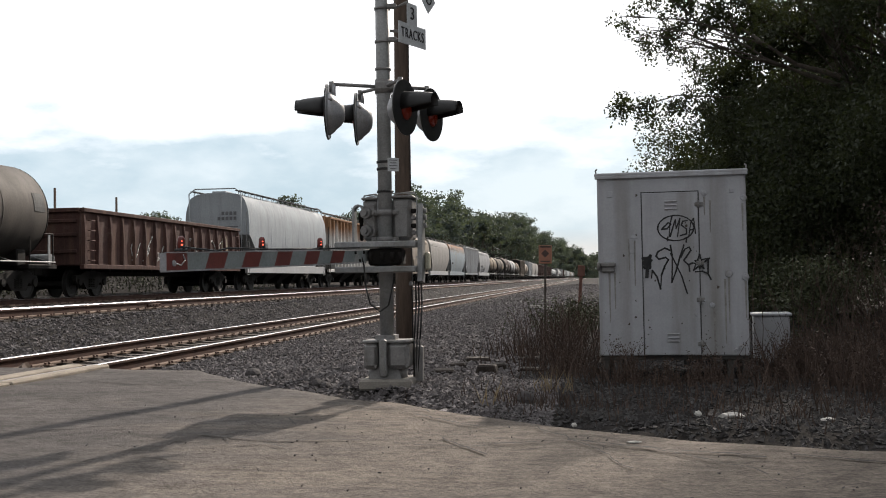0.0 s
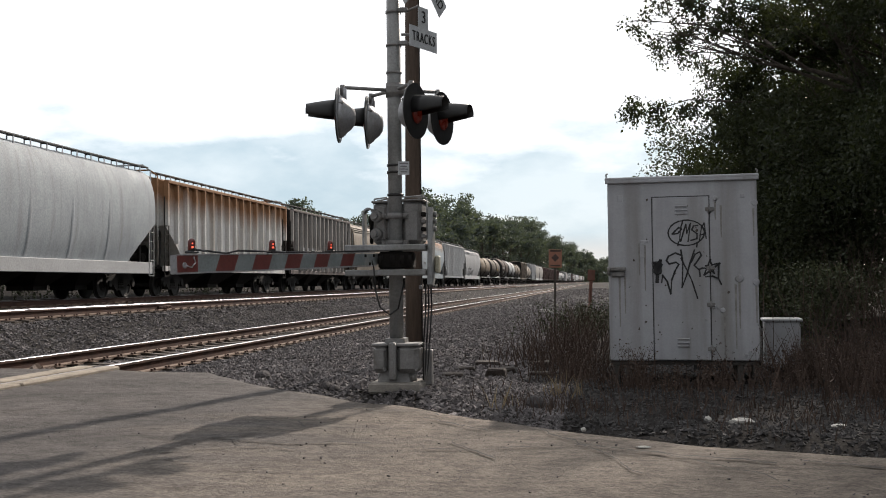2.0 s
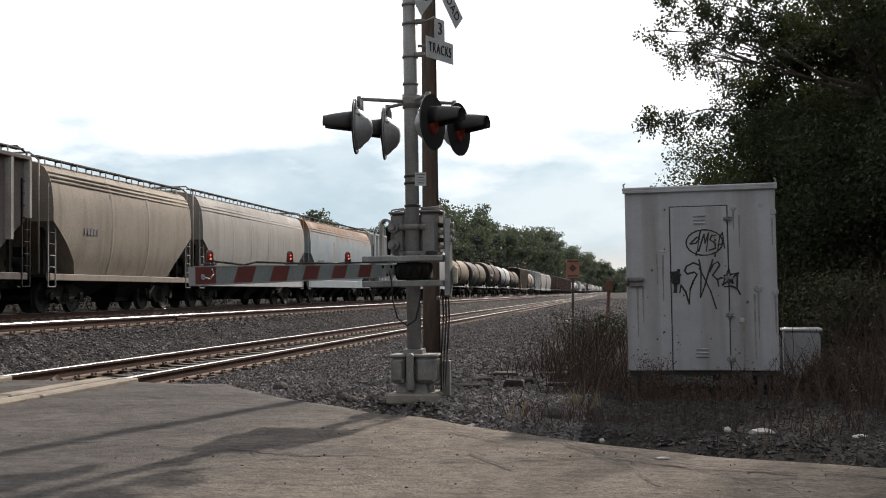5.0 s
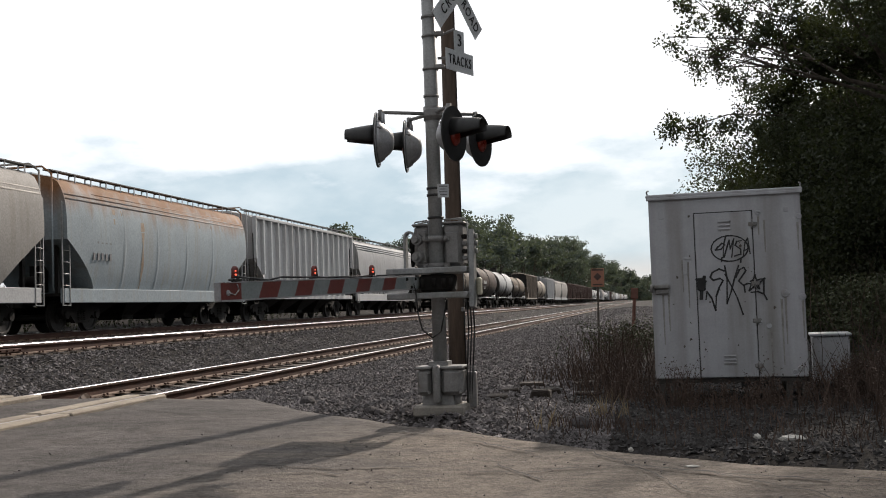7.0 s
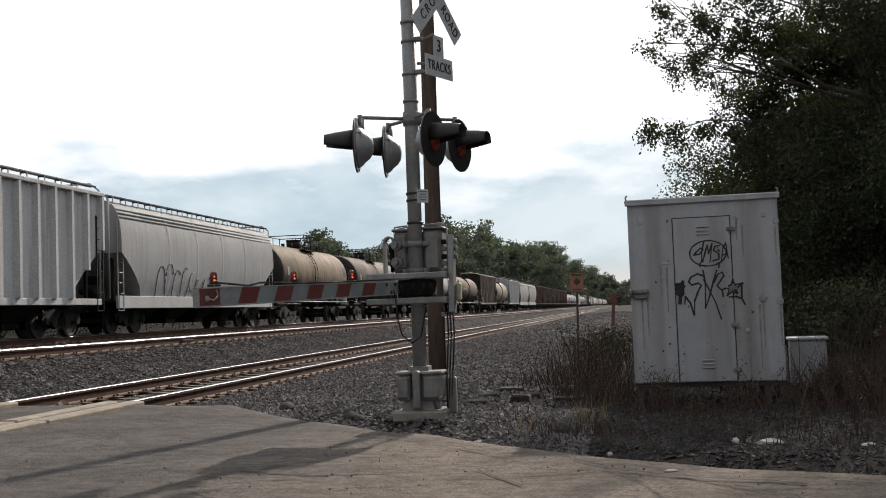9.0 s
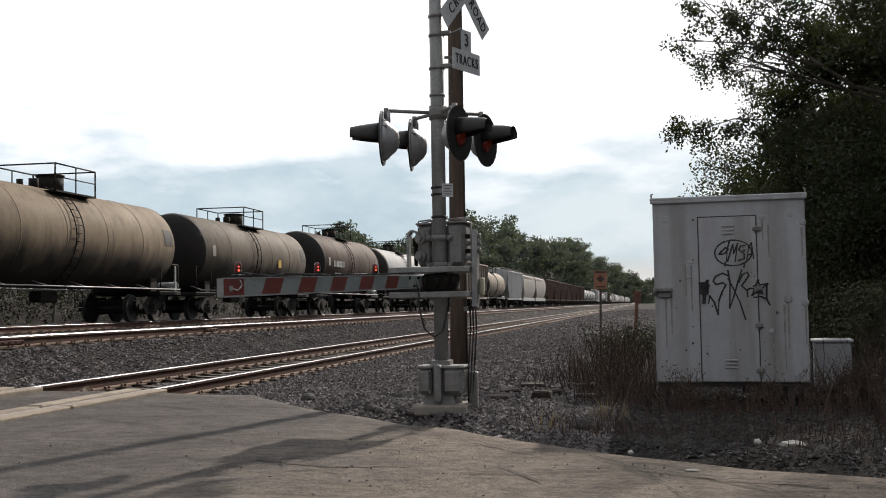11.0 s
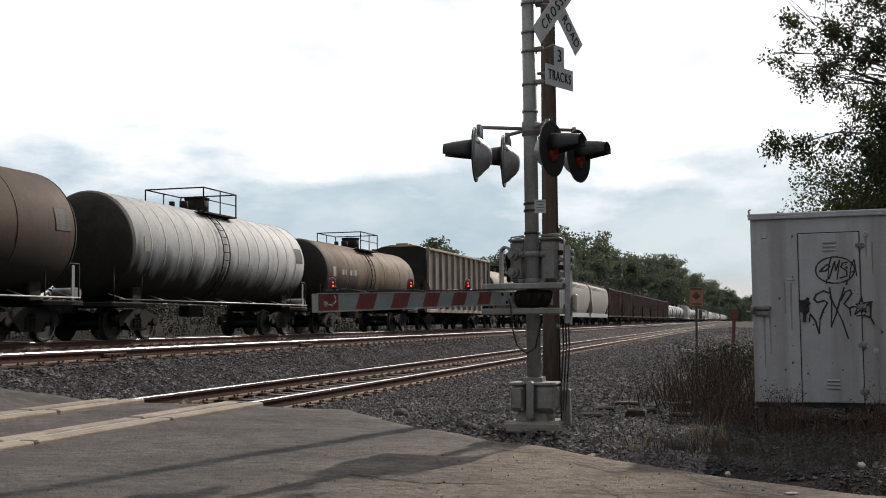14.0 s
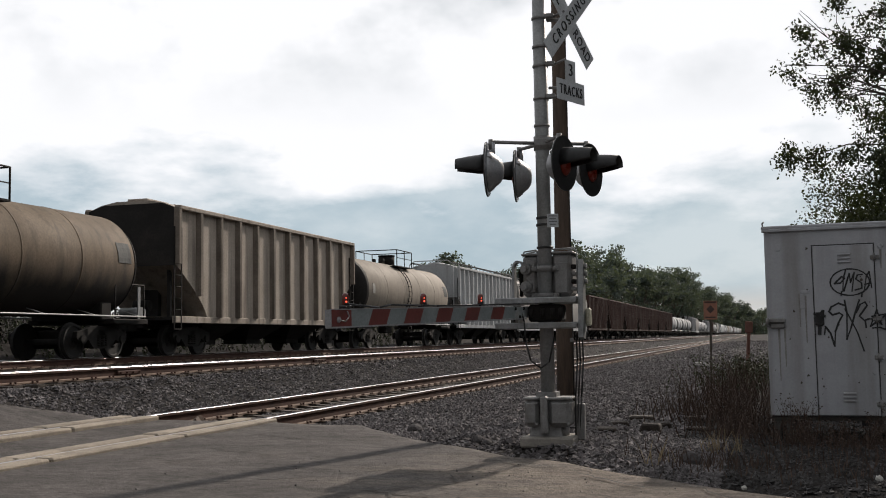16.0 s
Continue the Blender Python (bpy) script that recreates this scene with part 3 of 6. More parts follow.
for i in range(4):
    box(bm, (0.087, -0.057, 2.26 - 0.028 * i), (0.004, 0.085 - 0.018 * (i % 2), 0.008), Matrix.Rotation(radians(-66), 3, "Z"))
part("print_bars", bm, M_MARKDARK, plate)
plate.location = (0.02, -0.03, 0)

# lamp arm runs along the tracks; lamps stand back to back at its ends
LAMPS = [(-0.503, -0.35, 2.73, -83), (-0.345, 0.25, 2.74, -83), (0.290, -0.35, 2.745, 74), (0.462, 0.25, 2.755, 74)]
bm = B()
for x, y, z, _ in LAMPS:
    k = 0.05 if x < 0 else -0.05
    tube(bm, (x + k, y, z + 0.30), (x + k, y, z + 0.20), 0.026, n=10)
    tube(bm, (x + k, y, z + 0.275), (0, 0.0, 3.02), 0.019, n=8)
box(bm, (0.03, 0, 3.02), (0.2, 0.2, 0.10), bevel=0.02)
tube(bm, (0, 0, 2.95), (0, 0, 3.09), 0.088, n=16)
part("lamp_arm", bm, M_CAST, SIG, "grey cast lamp cross arm")


def signal_lamp(x, y, z, ang, lit):
    """A flashing lamp that faces local -y, turned by ang about the upright."""
    bm = B()
    tube(bm, (0, 0, 0), (0, 0.012, 0), 0.275, n=36)
    disc = part("signal_lamp", bm, M_BLACK, SIG, "black round target of a red flashing lamp")
    disc.matrix_local = pose(x, y, z, 0, 0, ang)
    bm = B()
    prof = [(0.0, 0.215), (0.03, 0.205), (0.07, 0.165), (0.12, 0.125), (0.15, 0.08), (0.16, 0.03)]
    loft(bm, [[(r * math.cos(a), 0.016 + d, r * math.sin(a) - 0.015) for a in [2 * math.pi * i / 24 for i in range(24)]] for d, r in prof], smooth=True)
    tube(bm, (0, 0.06, 0.12), (0, 0.06, 0.27), 0.03, n=10)
    part("housing", fixed(bm), M_ALLOY, disc, "pale grey domed lamp housing")
    bm = B()
    tube(bm, (0, 0.012, 0), (0, 0.018, 0), 0.272, n=36)
    part("target_back", bm, M_ALLOY, disc, "pale grey back of the target")
    for a in (30, 150, 270):
        bm = B()
        tube(bm, (0.19 * math.cos(radians(a)), 0.03, 0.19 * math.sin(radians(a))), (0.19 * math.cos(radians(a)), 0.075, 0.19 * math.sin(radians(a))), 0.014, n=8)
        part("latch_bolt", bm, M_CAST, disc)
    bm = B()
    rings = []
    for d, r, gap in ((0.0, 0.128, 1.05), (-0.11, 0.118, 1.12), (-0.21, 0.106, 1.2), (-0.31, 0.09, 1.3)):
        arc = [(-math.pi / 2 + gap) + (2 * math.pi - 2 * gap) * i / 20 for i in range(21)]
        rings.append([(r * math.cos(a), d, 0.03 + r * math.sin(a)) for a in arc] + [((r - 0.006) * math.cos(a), d, 0.03 + (r - 0.006) * math.sin(a)) for a in arc[::-1]])
    loft(bm, rings, smooth=True)
    part("hood", fixed(bm), M_BLACK, disc, "long black visor hood")
    bm = B()
    loft(bm, [[(r * math.cos(a), d, r * math.sin(a) - 0.02) for a in [2 * math.pi * i / 24 for i in range(24)]] for d, r in ((-0.004, 0.105), (-0.02, 0.09), (-0.03, 0.05), (-0.033, 0.01))], smooth=True)
    part("lens", fixed(bm), M_LENSLIT if lit else M_LENS, disc, "red glass lens")
    return disc


for x, y, z, a in LAMPS:
    signal_lamp(x, y, z, a, False)


def letters(text, size, m, parent, depth=0.003, spacing=1.0):
    """Raised letters made into a mesh, in the plane of m."""
    cu = bpy.data.curves.new("letters", "FONT")
    cu.body, cu.size, cu.align_x, cu.align_y, cu.extrude, cu.offset = text, size, "CENTER", "CENTER", depth, 0.0
    cu.space_character = spacing
    tmp = bpy.data.objects.new("letters", cu)
    me = bpy.data.meshes.new_from_object(tmp)
    bpy.data.objects.remove(tmp)
    me.materials.clear()
    me.materials.append(M_LETTER)
    ob = new("lettering", me)
    ob.parent = parent
    ob.matrix_local = m
    return ob


SX = 0.30
upright = Matrix(((0, 0, 1, 0), (1, 0, 0, 0), (0, 1, 0, 0), (0, 0, 0, 1)))  # text faces +x, reads along +y
TURN = Matrix.Rotation(radians(-24), 4, "Z")
ROOT = Matrix.Translation((SX, 0.05, 0)) @ TURN


def sign_panel(name, sy, sz, cy, cz, rx, label):
    bm = B()
    box(bm, (0, 0, 0), (0.006, sy, sz), bevel=0.0)
    ob = part(name, bm, M_SIGN, SIG, label)
    ob.matrix_local = ROOT @ pose(0, cy, cz, rx)
    return ob


def on_sign(cy, cz):
    return Matrix.Translation((0.007, cy, cz)) @ upright


trk = sign_panel("tracks_sign", 0.50, 0.215, 0, 3.545, 0, "white sign that reads TRACKS")
letters("TRACKS", 0.145, on_sign(0, 0), trk, spacing=1.2).scale = (0.68, 1, 1)
num = sign_panel("track_count_sign", 0.18, 0.215, 0, 3.760, 0, "white panel with the figure 3")
letters("3", 0.18, on_sign(0, 0), num)
b1 = sign_panel("crossbuck_blade", 1.12, 0.20, 0, 4.30, 45, "white crossbuck blade lettered CROSSING")
letters("CROSSING", 0.145, on_sign(0, 0), b1, spacing=1.5).scale = (0.86, 1, 1)
b2 = sign_panel("crossbuck_blade", 1.12, 0.20, 0, 4.30, -45, "white crossbuck blade lettered RAIL ROAD")
b2.matrix_local = ROOT @ pose(-0.010, 0, 4.30, -45)
letters("RAIL", 0.145, on_sign(-0.35, 0), b2, spacing=1.15).scale = (0.9, 1, 1)
letters("ROAD", 0.145, on_sign(0.33, 0), b2, spacing=1.15).scale = (0.84, 1, 1)
bm = B()
tube(bm, (0.08, 0, 4.30), (SX - 0.02, 0.05, 4.30), 0.02, n=8)
part("sign_bracket", bm, M_CAST, SIG)
bm = B()
tube(bm, (0.08, 0, 3.59), (SX - 0.005, 0.05, 3.59), 0.015, n=8)
part("sign_bracket", bm, M_CAST, SIG)

# gate machine: two cast cases flank the mast, which stands clear in front of them
bm = B()
box(bm, (-0.15, 0.16, 1.665), (0.17, 0.30, 0.43), bevel=0.03)
box(bm, (-0.15, 0.16, 1.885), (0.20, 0.34, 0.025), bevel=0.010)
box(bm, (-0.15, 0.0, 1.66), (0.10, 0.03, 0.34), bevel=0.012)
gm = part("machine_case", bm, M_CAST, SIG, "grey cast gate machine case")
bm = B()
box(bm, (0.165, 0.16, 1.67), (0.21, 0.32, 0.44), bevel=0.035)
box(bm, (0.165, 0.16, 1.895), (0.25, 0.36, 0.025), bevel=0.010)
box(bm, (0.165, -0.006, 1.64), (0.14, 0.03, 0.32), bevel=0.012)
gm2 = part("machine_case", bm, M_CAST, SIG, "grey cast gate machine case with a lid")
for k, z in enumerate((1.53, 1.60, 1.68, 1.75)):
    bm = B()
    box(bm, (0.285, 0.05, z), (0.05, 0.09, 0.045), bevel=0.008)
    tube(bm, (0.30, 0.02, z), (0.335, 0.02, z + 0.01), 0.016, n=8)
    part("latch", bm, M_DARK if k % 2 else M_CAST, gm2, "dark latch on the case side")
for z in (1.555, 1.735):
    bm = B()
    tube(bm, (-0.185, 0.0, z), (-0.20, -0.055, z), 0.062, 0.055, n=18)
    tube(bm, (-0.20, -0.055, z), (-0.21, -0.10, z), 0.034, n=10)
    part("shaft_cap", bm, M_CAST, gm, "round shaft cap")
# bent strap that guards the crank at the side
bm = B()
strap = [(-0.335, 1.44)] + [(-0.285 - 0.05 * math.cos(a), 1.76 + 0.06 * math.sin(a)) for a in [math.pi * i / 8 for i in range(9)]]
loft(bm, [[(x - 0.011, 0.0, z), (x + 0.011, 0.0, z), (x + 0.011, 0.12, z + 0.004), (x - 0.011, 0.12, z + 0.004)] for x, z in strap[:2]] + [[(x - 0.010 * math.cos(a), y, z + 0.010 * math.sin(a)) if k in (0, 3) else (x + 0.010 * math.cos(a), y, z - 0.010 * math.sin(a)) for k, y in enumerate((0.0, 0.0, 0.12, 0.12))] for (x, z), a in zip(strap[2:], [math.pi * i / 8 for i in range(1, 9)])])
part("crank_guard", fixed(bm), M_GALV, SIG, "bent galvanised strap guard")
bm = B()
tube(bm, (-0.29, 0.10, 1.70), (-0.23, 0.10, 1.70), 0.05, n=14)
box(bm, (-0.27, 0.10, 1.58), (0.03, 0.07, 0.24), bevel=0.01)
part("crank", bm, M_DARK, SIG, "dark greasy crank")
for z in (1.735, 1.46):
    bm = B()
    tube(bm, (0, 0, z - 0.03), (0, 0, z + 0.03), 0.088, n=20)
    for sx in (-0.11, 0.11):
        box(bm, (sx, -0.02, z), (0.06, 0.05, 0.055), bevel=0.008)
        tube(bm, (sx, -0.04, z), (sx, -0.075, z), 0.016, n=6)
    part("machine_clamp", bm, M_CAST, mast, "bolted clamp round the mast")
bm = B()
for z, y0 in ((1.41, -0.2), (1.16, -0.2)):
    for yy in (y0, 0.16):
        box(bm, (-0.07, yy, z), (0.82, 0.05, 0.06), bevel=0.008)
    box(bm, (-0.07, -0.02, z + 0.025), (0.82, 0.34, 0.012))
part("channel_frame", bm, M_GALV, SIG, "galvanised steel channel frame")
bm = B()
box(bm, (0.02, -0.04, 1.285), (0.34, 0.26, 0.17), bevel=0.02)
for x in (-0.12, 0.0, 0.1, 0.18):
    tube(bm, (x, -0.19, 1.24), (x, -0.19, 1.33), 0.022, n=8)
part("arm_hub", bm, M_DARK, SIG, "dark greasy gate arm hub")
bm = B()
pts = [(-0.13, 1.04), (0.02, 1.02), (0.08, 1.12), (0.10, 1.6), (0.07, 1.78), (-0.02, 1.82), (-0.06, 1.6), (-0.10, 1.25)]
extrude_yz(bm, pts, 0.34, 0.39)
for z in (1.6, 1.68, 1.75):
    tube(bm, (0.39, 0.03, z), (0.42, 0.03, z), 0.028, n=10)
part("counterweight_arm", fixed(bm), M_GALV, SIG, "galvanised counterweight arm")
bm = B()
box(bm, (0.42, 0.05, 1.24), (0.05, 0.10, 0.18), bevel=0.015)
part("terminal_box", bm, mat("cream_box", (0.45, 0.43, 0.33), None, 0.6), SIG, "small cream terminal box")
for a in ([(-0.23, 0.02, 1.86), (-0.22, 0.02, 1.915), (-0.09, 0.02, 1.93), (-0.075, 0.0, 1.88), (-0.07, -0.02, 1.45)], [(0.085, 0.0, 1.88), (0.10, 0.0, 1.925), (0.29, 0.0, 1.94), (0.325, 0.0, 1.90), (0.325, 0.0, 1.5)], [(-0.2, 0.06, 1.90), (0.0, 0.14, 1.945), (0.28, 0.08, 1.93)]):
    bm = B()
    path_tube(bm, a, 0.008)
    part("conduit", bm, M_GALV, SIG, "bright metal conduit")
for k in range(3):
    bm = B()
    path_tube(bm, [(0.30 + 0.025 * k, 0.02 * k, 1.10), (0.30 + 0.03 * k, 0.02, 0.8), (0.27 + 0.03 * k, 0.04, 0.45), (0.26 + 0.02 * k, 0.05, 0.05)], 0.009)
    part("cable", bm, M_CABLE, SIG, "black hanging cable")
bm = B()
path_tube(bm, [(-0.28, -0.24, 1.33), (-0.2, -0.27, 1.31), (-0.17, -0.27, 1.2), (-0.16, -0.26, 1.0), (-0.12, -0.24, 0.82), (-0.03, -0.2, 0.74), (0.05, -0.16, 0.80), (0.1, -0.12, 1.05)], 0.009)
part("cable", bm, M_CABLE, SIG, "black hanging cables")
bm = B()
box(bm, (0.31, 0.08, 0.2), (0.09, 0.08, 0.36), bevel=0.01)
part("cable_boot", bm, M_CAST, SIG)

# gate arm, lowered
P0, P1 = Vector((-2.27, 10.52, 1.398)), Vector((-2.99, 7.2, 1.305))
arm_dir = (P1 - P0).normalized()
side = arm_dir.cross(Vector((0, 0, 1))).normalized()
up = side.cross(arm_dir)
ARM = thing("gate_arm", "lowered crossing gate arm with red and white stripes", "gate arm", Matrix.Translation(P0) @ Matrix((side, arm_dir, up)).transposed().to_4x4())
ALEN = (P1 - P0).length


def half_h(y):
    return 0.056 + 0.007 * y / ALEN


STR = 12
ARM_LAMPS = (ALEN - 0.22, ALEN - 1.38, ALEN - 2.44)
for i in range(STR + 1):
    y1 = ALEN - i * (ALEN - 0.25) / STR
    y0 = ALEN - (i + 1) * (ALEN - 0.25) / STR if i < STR else -0.2
    bm = B()
    sl = -0.036
    ring = lambda y, s: [(-0.022, y - s, -half_h(y)), (0.022, y - s, -half_h(y)), (0.022, y + s, half_h(y)), (-0.022, y + s, half_h(y))]
    loft(bm, [ring(y0, sl if 0 < i < STR else 0), ring(y1, sl if i > 1 else 0)])
    part("stripe", fixed(bm), M_ARMR if i % 2 == 0 and i < STR else M_ARMW, ARM)
bm = B()
box(bm, (0, ALEN / 2, -half_h(ALEN / 2) - 0.006), (0.06, ALEN, 0.012))
box(bm, (0, ALEN / 2, half_h(ALEN / 2) + 0.006), (0.05, ALEN - 0.1, 0.008))
box(bm, (0, ALEN + 0.006, 0), (0.05, 0.012, 0.13))
part("arm_edging", bm, M_ALLOY, ARM, "thin metal edging")
bm = B()
tube(bm, (-0.03, ALEN - 0.09, -0.01), (-0.018, ALEN - 0.09, -0.01), 0.022, n=12)
path_tube(bm, [(-0.03, ALEN - 0.09, -0.01), (-0.03, ALEN - 0.17, -0.025), (-0.03, ALEN - 0.22, 0.01), (-0.028, ALEN - 0.20, 0.05)], 0.005)
part("tip_fitting", bm, M_ALLOY, ARM, "round fitting with a loop of wire")
for k in range(3):
    bm = B()
    box(bm, (-0.025, 0.05 + 0.1 * k, 0.035 - 0.08 * (k % 2)), (0.014, 0.035, 0.03), bevel=0.005)
    part("bolt", bm, M_DARK, ARM)
for k, y in enumerate(ARM_LAMPS):
    z0 = half_h(y) + 0.01
    bm = B()
    box(bm, (0, y, z0 + 0.012), (0.06, 0.10, 0.02), bevel=0.006)
    tube(bm, (0, y, z0 + 0.02), (0, y, z0 + 0.05), 0.03, n=10)
    lamp = part("arm_lamp", bm, M_BLACK, ARM, "small red warning lamp on the arm")
    bm = B()
    loft(bm, [[(0.8 * r * math.cos(a), y + r * math.sin(a), z0 + z) for a in [2 * math.pi * i / 16 for i in range(16)]] for z, r in ((0.02, 0.024), (0.03, 0.031), (0.09, 0.031), (0.108, 0.022), (0.113, 0.008))], smooth=True)
    part("lamp_lens", fixed(bm), M_LENS, lamp, "red plastic lens")
    for dz in (0.048, 0.075):
        bm = B()
        bmesh.ops.create_icosphere(bm, subdivisions=2, radius=0.008 if dz < 0.06 else 0.006, matrix=Matrix.Translation((-0.019, y + 0.019, z0 + dz)))
        part("lamp_spot", bm, M_LENSLIT, lamp, "glowing red point in the lens", smooth=True)
bm = B()
zt = half_h(1.8) + 0.014
path_tube(bm, [(0, ALEN - 0.25, zt + 0.03), (0, ALEN - 0.4, zt + 0.02), (0.01, ALEN - 0.7, zt), (0, ALEN - 0.85, zt + 0.02), (0, ALEN - 1.6, zt + 0.005), (0, ALEN - 2.5, zt + 0.005), (0, 0.1, zt + 0.01)], 0.008)
part("arm_cable", bm, M_CABLE, ARM, "black lamp cable")

# ---- utility pole behind the mast
UP = thing("utility_pole", "tall brown weathered wooden utility pole", "utility pole", pose(-2.575, 14.5, 0.0, 0.2, 0.3))
bm = B()
loft(bm, [[(r * math.cos(a), r * math.sin(a), z) for a in [2 * math.pi * i / 20 for i in range(20)]] for z, r in ((-0.3, 0.125), (1.5, 0.117), (4, 0.104), (10.5, 0.08))], smooth=True)
part("pole_shaft", fixed(bm), M_POLE, UP)
bm = B()
path_tube(bm, [(0.118, -0.05, 0.1), (0.119, -0.05, 1.6), (0.106, -0.05, 4), (0.085, -0.05, 9)], 0.008)
part("ground_wire", bm, M_CABLE, UP, "ground wire stapled to the pole")
for z in (1.1, 2.3, 3.4, 4.4):
    bm = B()
    box(bm, (0.10, -0.06, z), (0.05, 0.05, 0.06), bevel=0.01)
    part("cable_staple", bm, M_CAST, UP)

# ---- relay case beside the tracks
# shade below the case is put into the colour of legs and skid
M_LEG = mat("shaded_leg_steel", (0.09, 0.082, 0.075), (0.055, 0.048, 0.042), 0.8, 0.1, scale=7, fine=40)
CW, CH, CD = 1.60, 2.0, 1.15
CAB = thing("relay_case", "dented pale aluminium relay case with black graffiti on short legs", "relay case", pose(0.855, 12.0, 0.26, 0, 0, -4))
bm = B()
box(bm, (0, CD / 2, CH / 2), (CW, CD, CH - 0.02), bevel=0.012)
body = part("case_body", bm, M_CAB, CAB)
bm = B()
box(bm, (0, CD / 2, CH + 0.015), (CW + 0.05, CD + 0.06, 0.04), bevel=0.01)
box(bm, (0, -0.025, CH - 0.015), (CW + 0.04, 0.02, 0.035), bevel=0.006)
part("case_roof", bm, M_CAB, CAB, "overhanging metal roof")
for sx in (-1, 1):
    bm = B()
    path_tube(bm, [(sx * (CW / 2 + 0.005), 0.0, CH + 0.03), (sx * (CW / 2 + 0.012), 0.0, CH + 0.07), (sx * (CW / 2 - 0.005), 0.02, CH + 0.085)], 0.009)
    part("lifting_eye", bm, M_CAST, CAB)
DX0, DX1, DZ0, DZ1 = -0.31, 0.29, 0.02, 1.80
bm = B()
box(bm, ((DX0 + DX1) / 2, -0.006, (DZ0 + DZ1) / 2), (DX1 - DX0, 0.022, DZ1 - DZ0), bevel=0.006)
door = part("case_door", bm, M_CAB, CAB, "closed metal door with louvres")
bm = B()
for x0, x1, z0, z1 in ((DX0 - 0.012, DX0 - 0.002, DZ0, DZ1), (DX1 + 0.002, DX1 + 0.012, DZ0, DZ1), (DX0 - 0.012, DX1 + 0.012, DZ1 + 0.002, DZ1 + 0.012), (DX0 - 0.012, DX1 + 0.012, DZ0 - 0.012, DZ0 - 0.002)):
    box(bm, ((x0 + x1) / 2, -0.001, (z0 + z1) / 2), (x1 - x0, 0.006, z1 - z0))
part("door_gap", bm, M_BLACK, CAB, "dark gasket line round the door")
for z in (1.62, 1.66, 1.70, 0.17, 0.21, 0.25):
    bm = B()
    box(bm, (0.0, -0.022, z), (0.13, 0.022, 0.018), Matrix.Rotation(0.5, 3, "X"), bevel=0.004)
    part("louvre", bm, M_CAB, door)
for z in (1.66, 1.02, 0.62, 0.14):
    bm = B()
    box(bm, (DX1 + 0.01, -0.02, z), (0.09, 0.02, 0.045), bevel=0.006)
    tube(bm, (DX1 + 0.006, -0.03, z - 0.045), (DX1 + 0.006, -0.03, z + 0.045), 0.011, n=8)
    part("hinge", bm, M_CAST, door)
bm = B()
box(bm, (DX0 + 0.045, -0.03, 1.03), (0.09, 0.04, 0.14), bevel=0.015)
part("padlock_box", bm, M_SPRAY, door, "black sprayed lock")
bm = B()
box(bm, (-CW / 2 + 0.11, -0.035, 1.02), (0.17, 0.07, 0.05), bevel=0.012)
box(bm, (-CW / 2 + 0.11, -0.025, 0.965), (0.15, 0.05, 0.06), bevel=0.012)
tube(bm, (-CW / 2 - 0.01, -0.03, 1.0), (-CW / 2 + 0.02, -0.03, 1.0), 0.05, n=12)
part("lock_bar", bm, M_CAST, CAB, "grey lock bar")
for x, z, r in ((0.60, 0.90, 0.045), (0.775, 0.86, 0.04), (0.775, 1.72, 0.035), (0.72, 0.10, 0.035), (0.66, 0.07, 0.025), (0.42, 0.56, 0.03), (0.36, 1.78, 0.03), (0.24, 0.45, 0.045), (0.33, 0.6, 0.02)):
    bm = B()
    tube(bm, (x, 0.004, z), (x, -0.016, z), r, r * 0.8, n=12)
    tube(bm, (x + 0.01, -0.01, z + 0.01), (x + 0.012, -0.035, z + 0.012), r * 0.4, n=8)
    part("vent_cap", bm, M_CAB, CAB)
for x, z, w, h in ((-0.40, 1.32, 0.09, 0.03), (-0.43, 1.22, 0.05, 0.16), (0.65, 1.80, 0.05, 0.05), (-0.66, 1.80, 0.06, 0.07)):
    bm = B()
    box(bm, (x, -0.004, z), (w, 0.012, h), bevel=0.004)
    part("repair_plate", bm, M_CAB, CAB)
for x in (-0.74, -0.6, 0.6, 0.76):
    for y in (0.1, 1.05):
        bm = B()
        box(bm, (x, y, -0.14), (0.07, 0.08, 0.26), bevel=0.006)
        part("leg", bm, M_LEG, CAB, "steel leg, coloured dark for the shade under the case")
bm = B()
box(bm, (0.0, 0.1, -0.015), (1.58, 0.1, 0.05), bevel=0.006)
part("skid", bm, M_LEG, CAB)
bm = B()
for x in (0.15, 0.27, 0.38):
    box(bm, (x, 0.14, -0.06), (0.09, 0.05, 0.07), bevel=0.01)
part("cable_entry", bm, M_BLACK, CAB)


def spray(strokes, cx, cz, k, r, depth=-0.021):
    """Sprayed lines drawn as flat round-ended strokes on the door."""
    bm = B()
    for st in strokes:
        for (a, b), (c, d) in zip(st[:-1], st[1:]):
            p, q = Vector((cx + a * k, 0, cz + b * k)), Vector((cx + c * k, 0, cz + d * k))
            w = r * (0.8 + 0.4 * random.random())
            t = (q - p).normalized()
            nrm = Vector((-t.z, 0, t.x)) * w
            e = t * w * 0.7
            quad = [p - nrm - e, q - nrm + e, q + nrm + e, p + nrm - e]
            loft(bm, [[(v.x, depth, v.z) for v in quad], [(v.x, depth + 0.003, v.z) for v in quad]])
    return fixed(bm)


def arc(cx, cy, rx, ry, a0=0, a1=360, n=22):
    return [(cx + rx * math.cos(radians(a0 + (a1 - a0) * i / n)), cy + ry * math.sin(radians(a0 + (a1 - a0) * i / n))) for i in range(n + 1)]


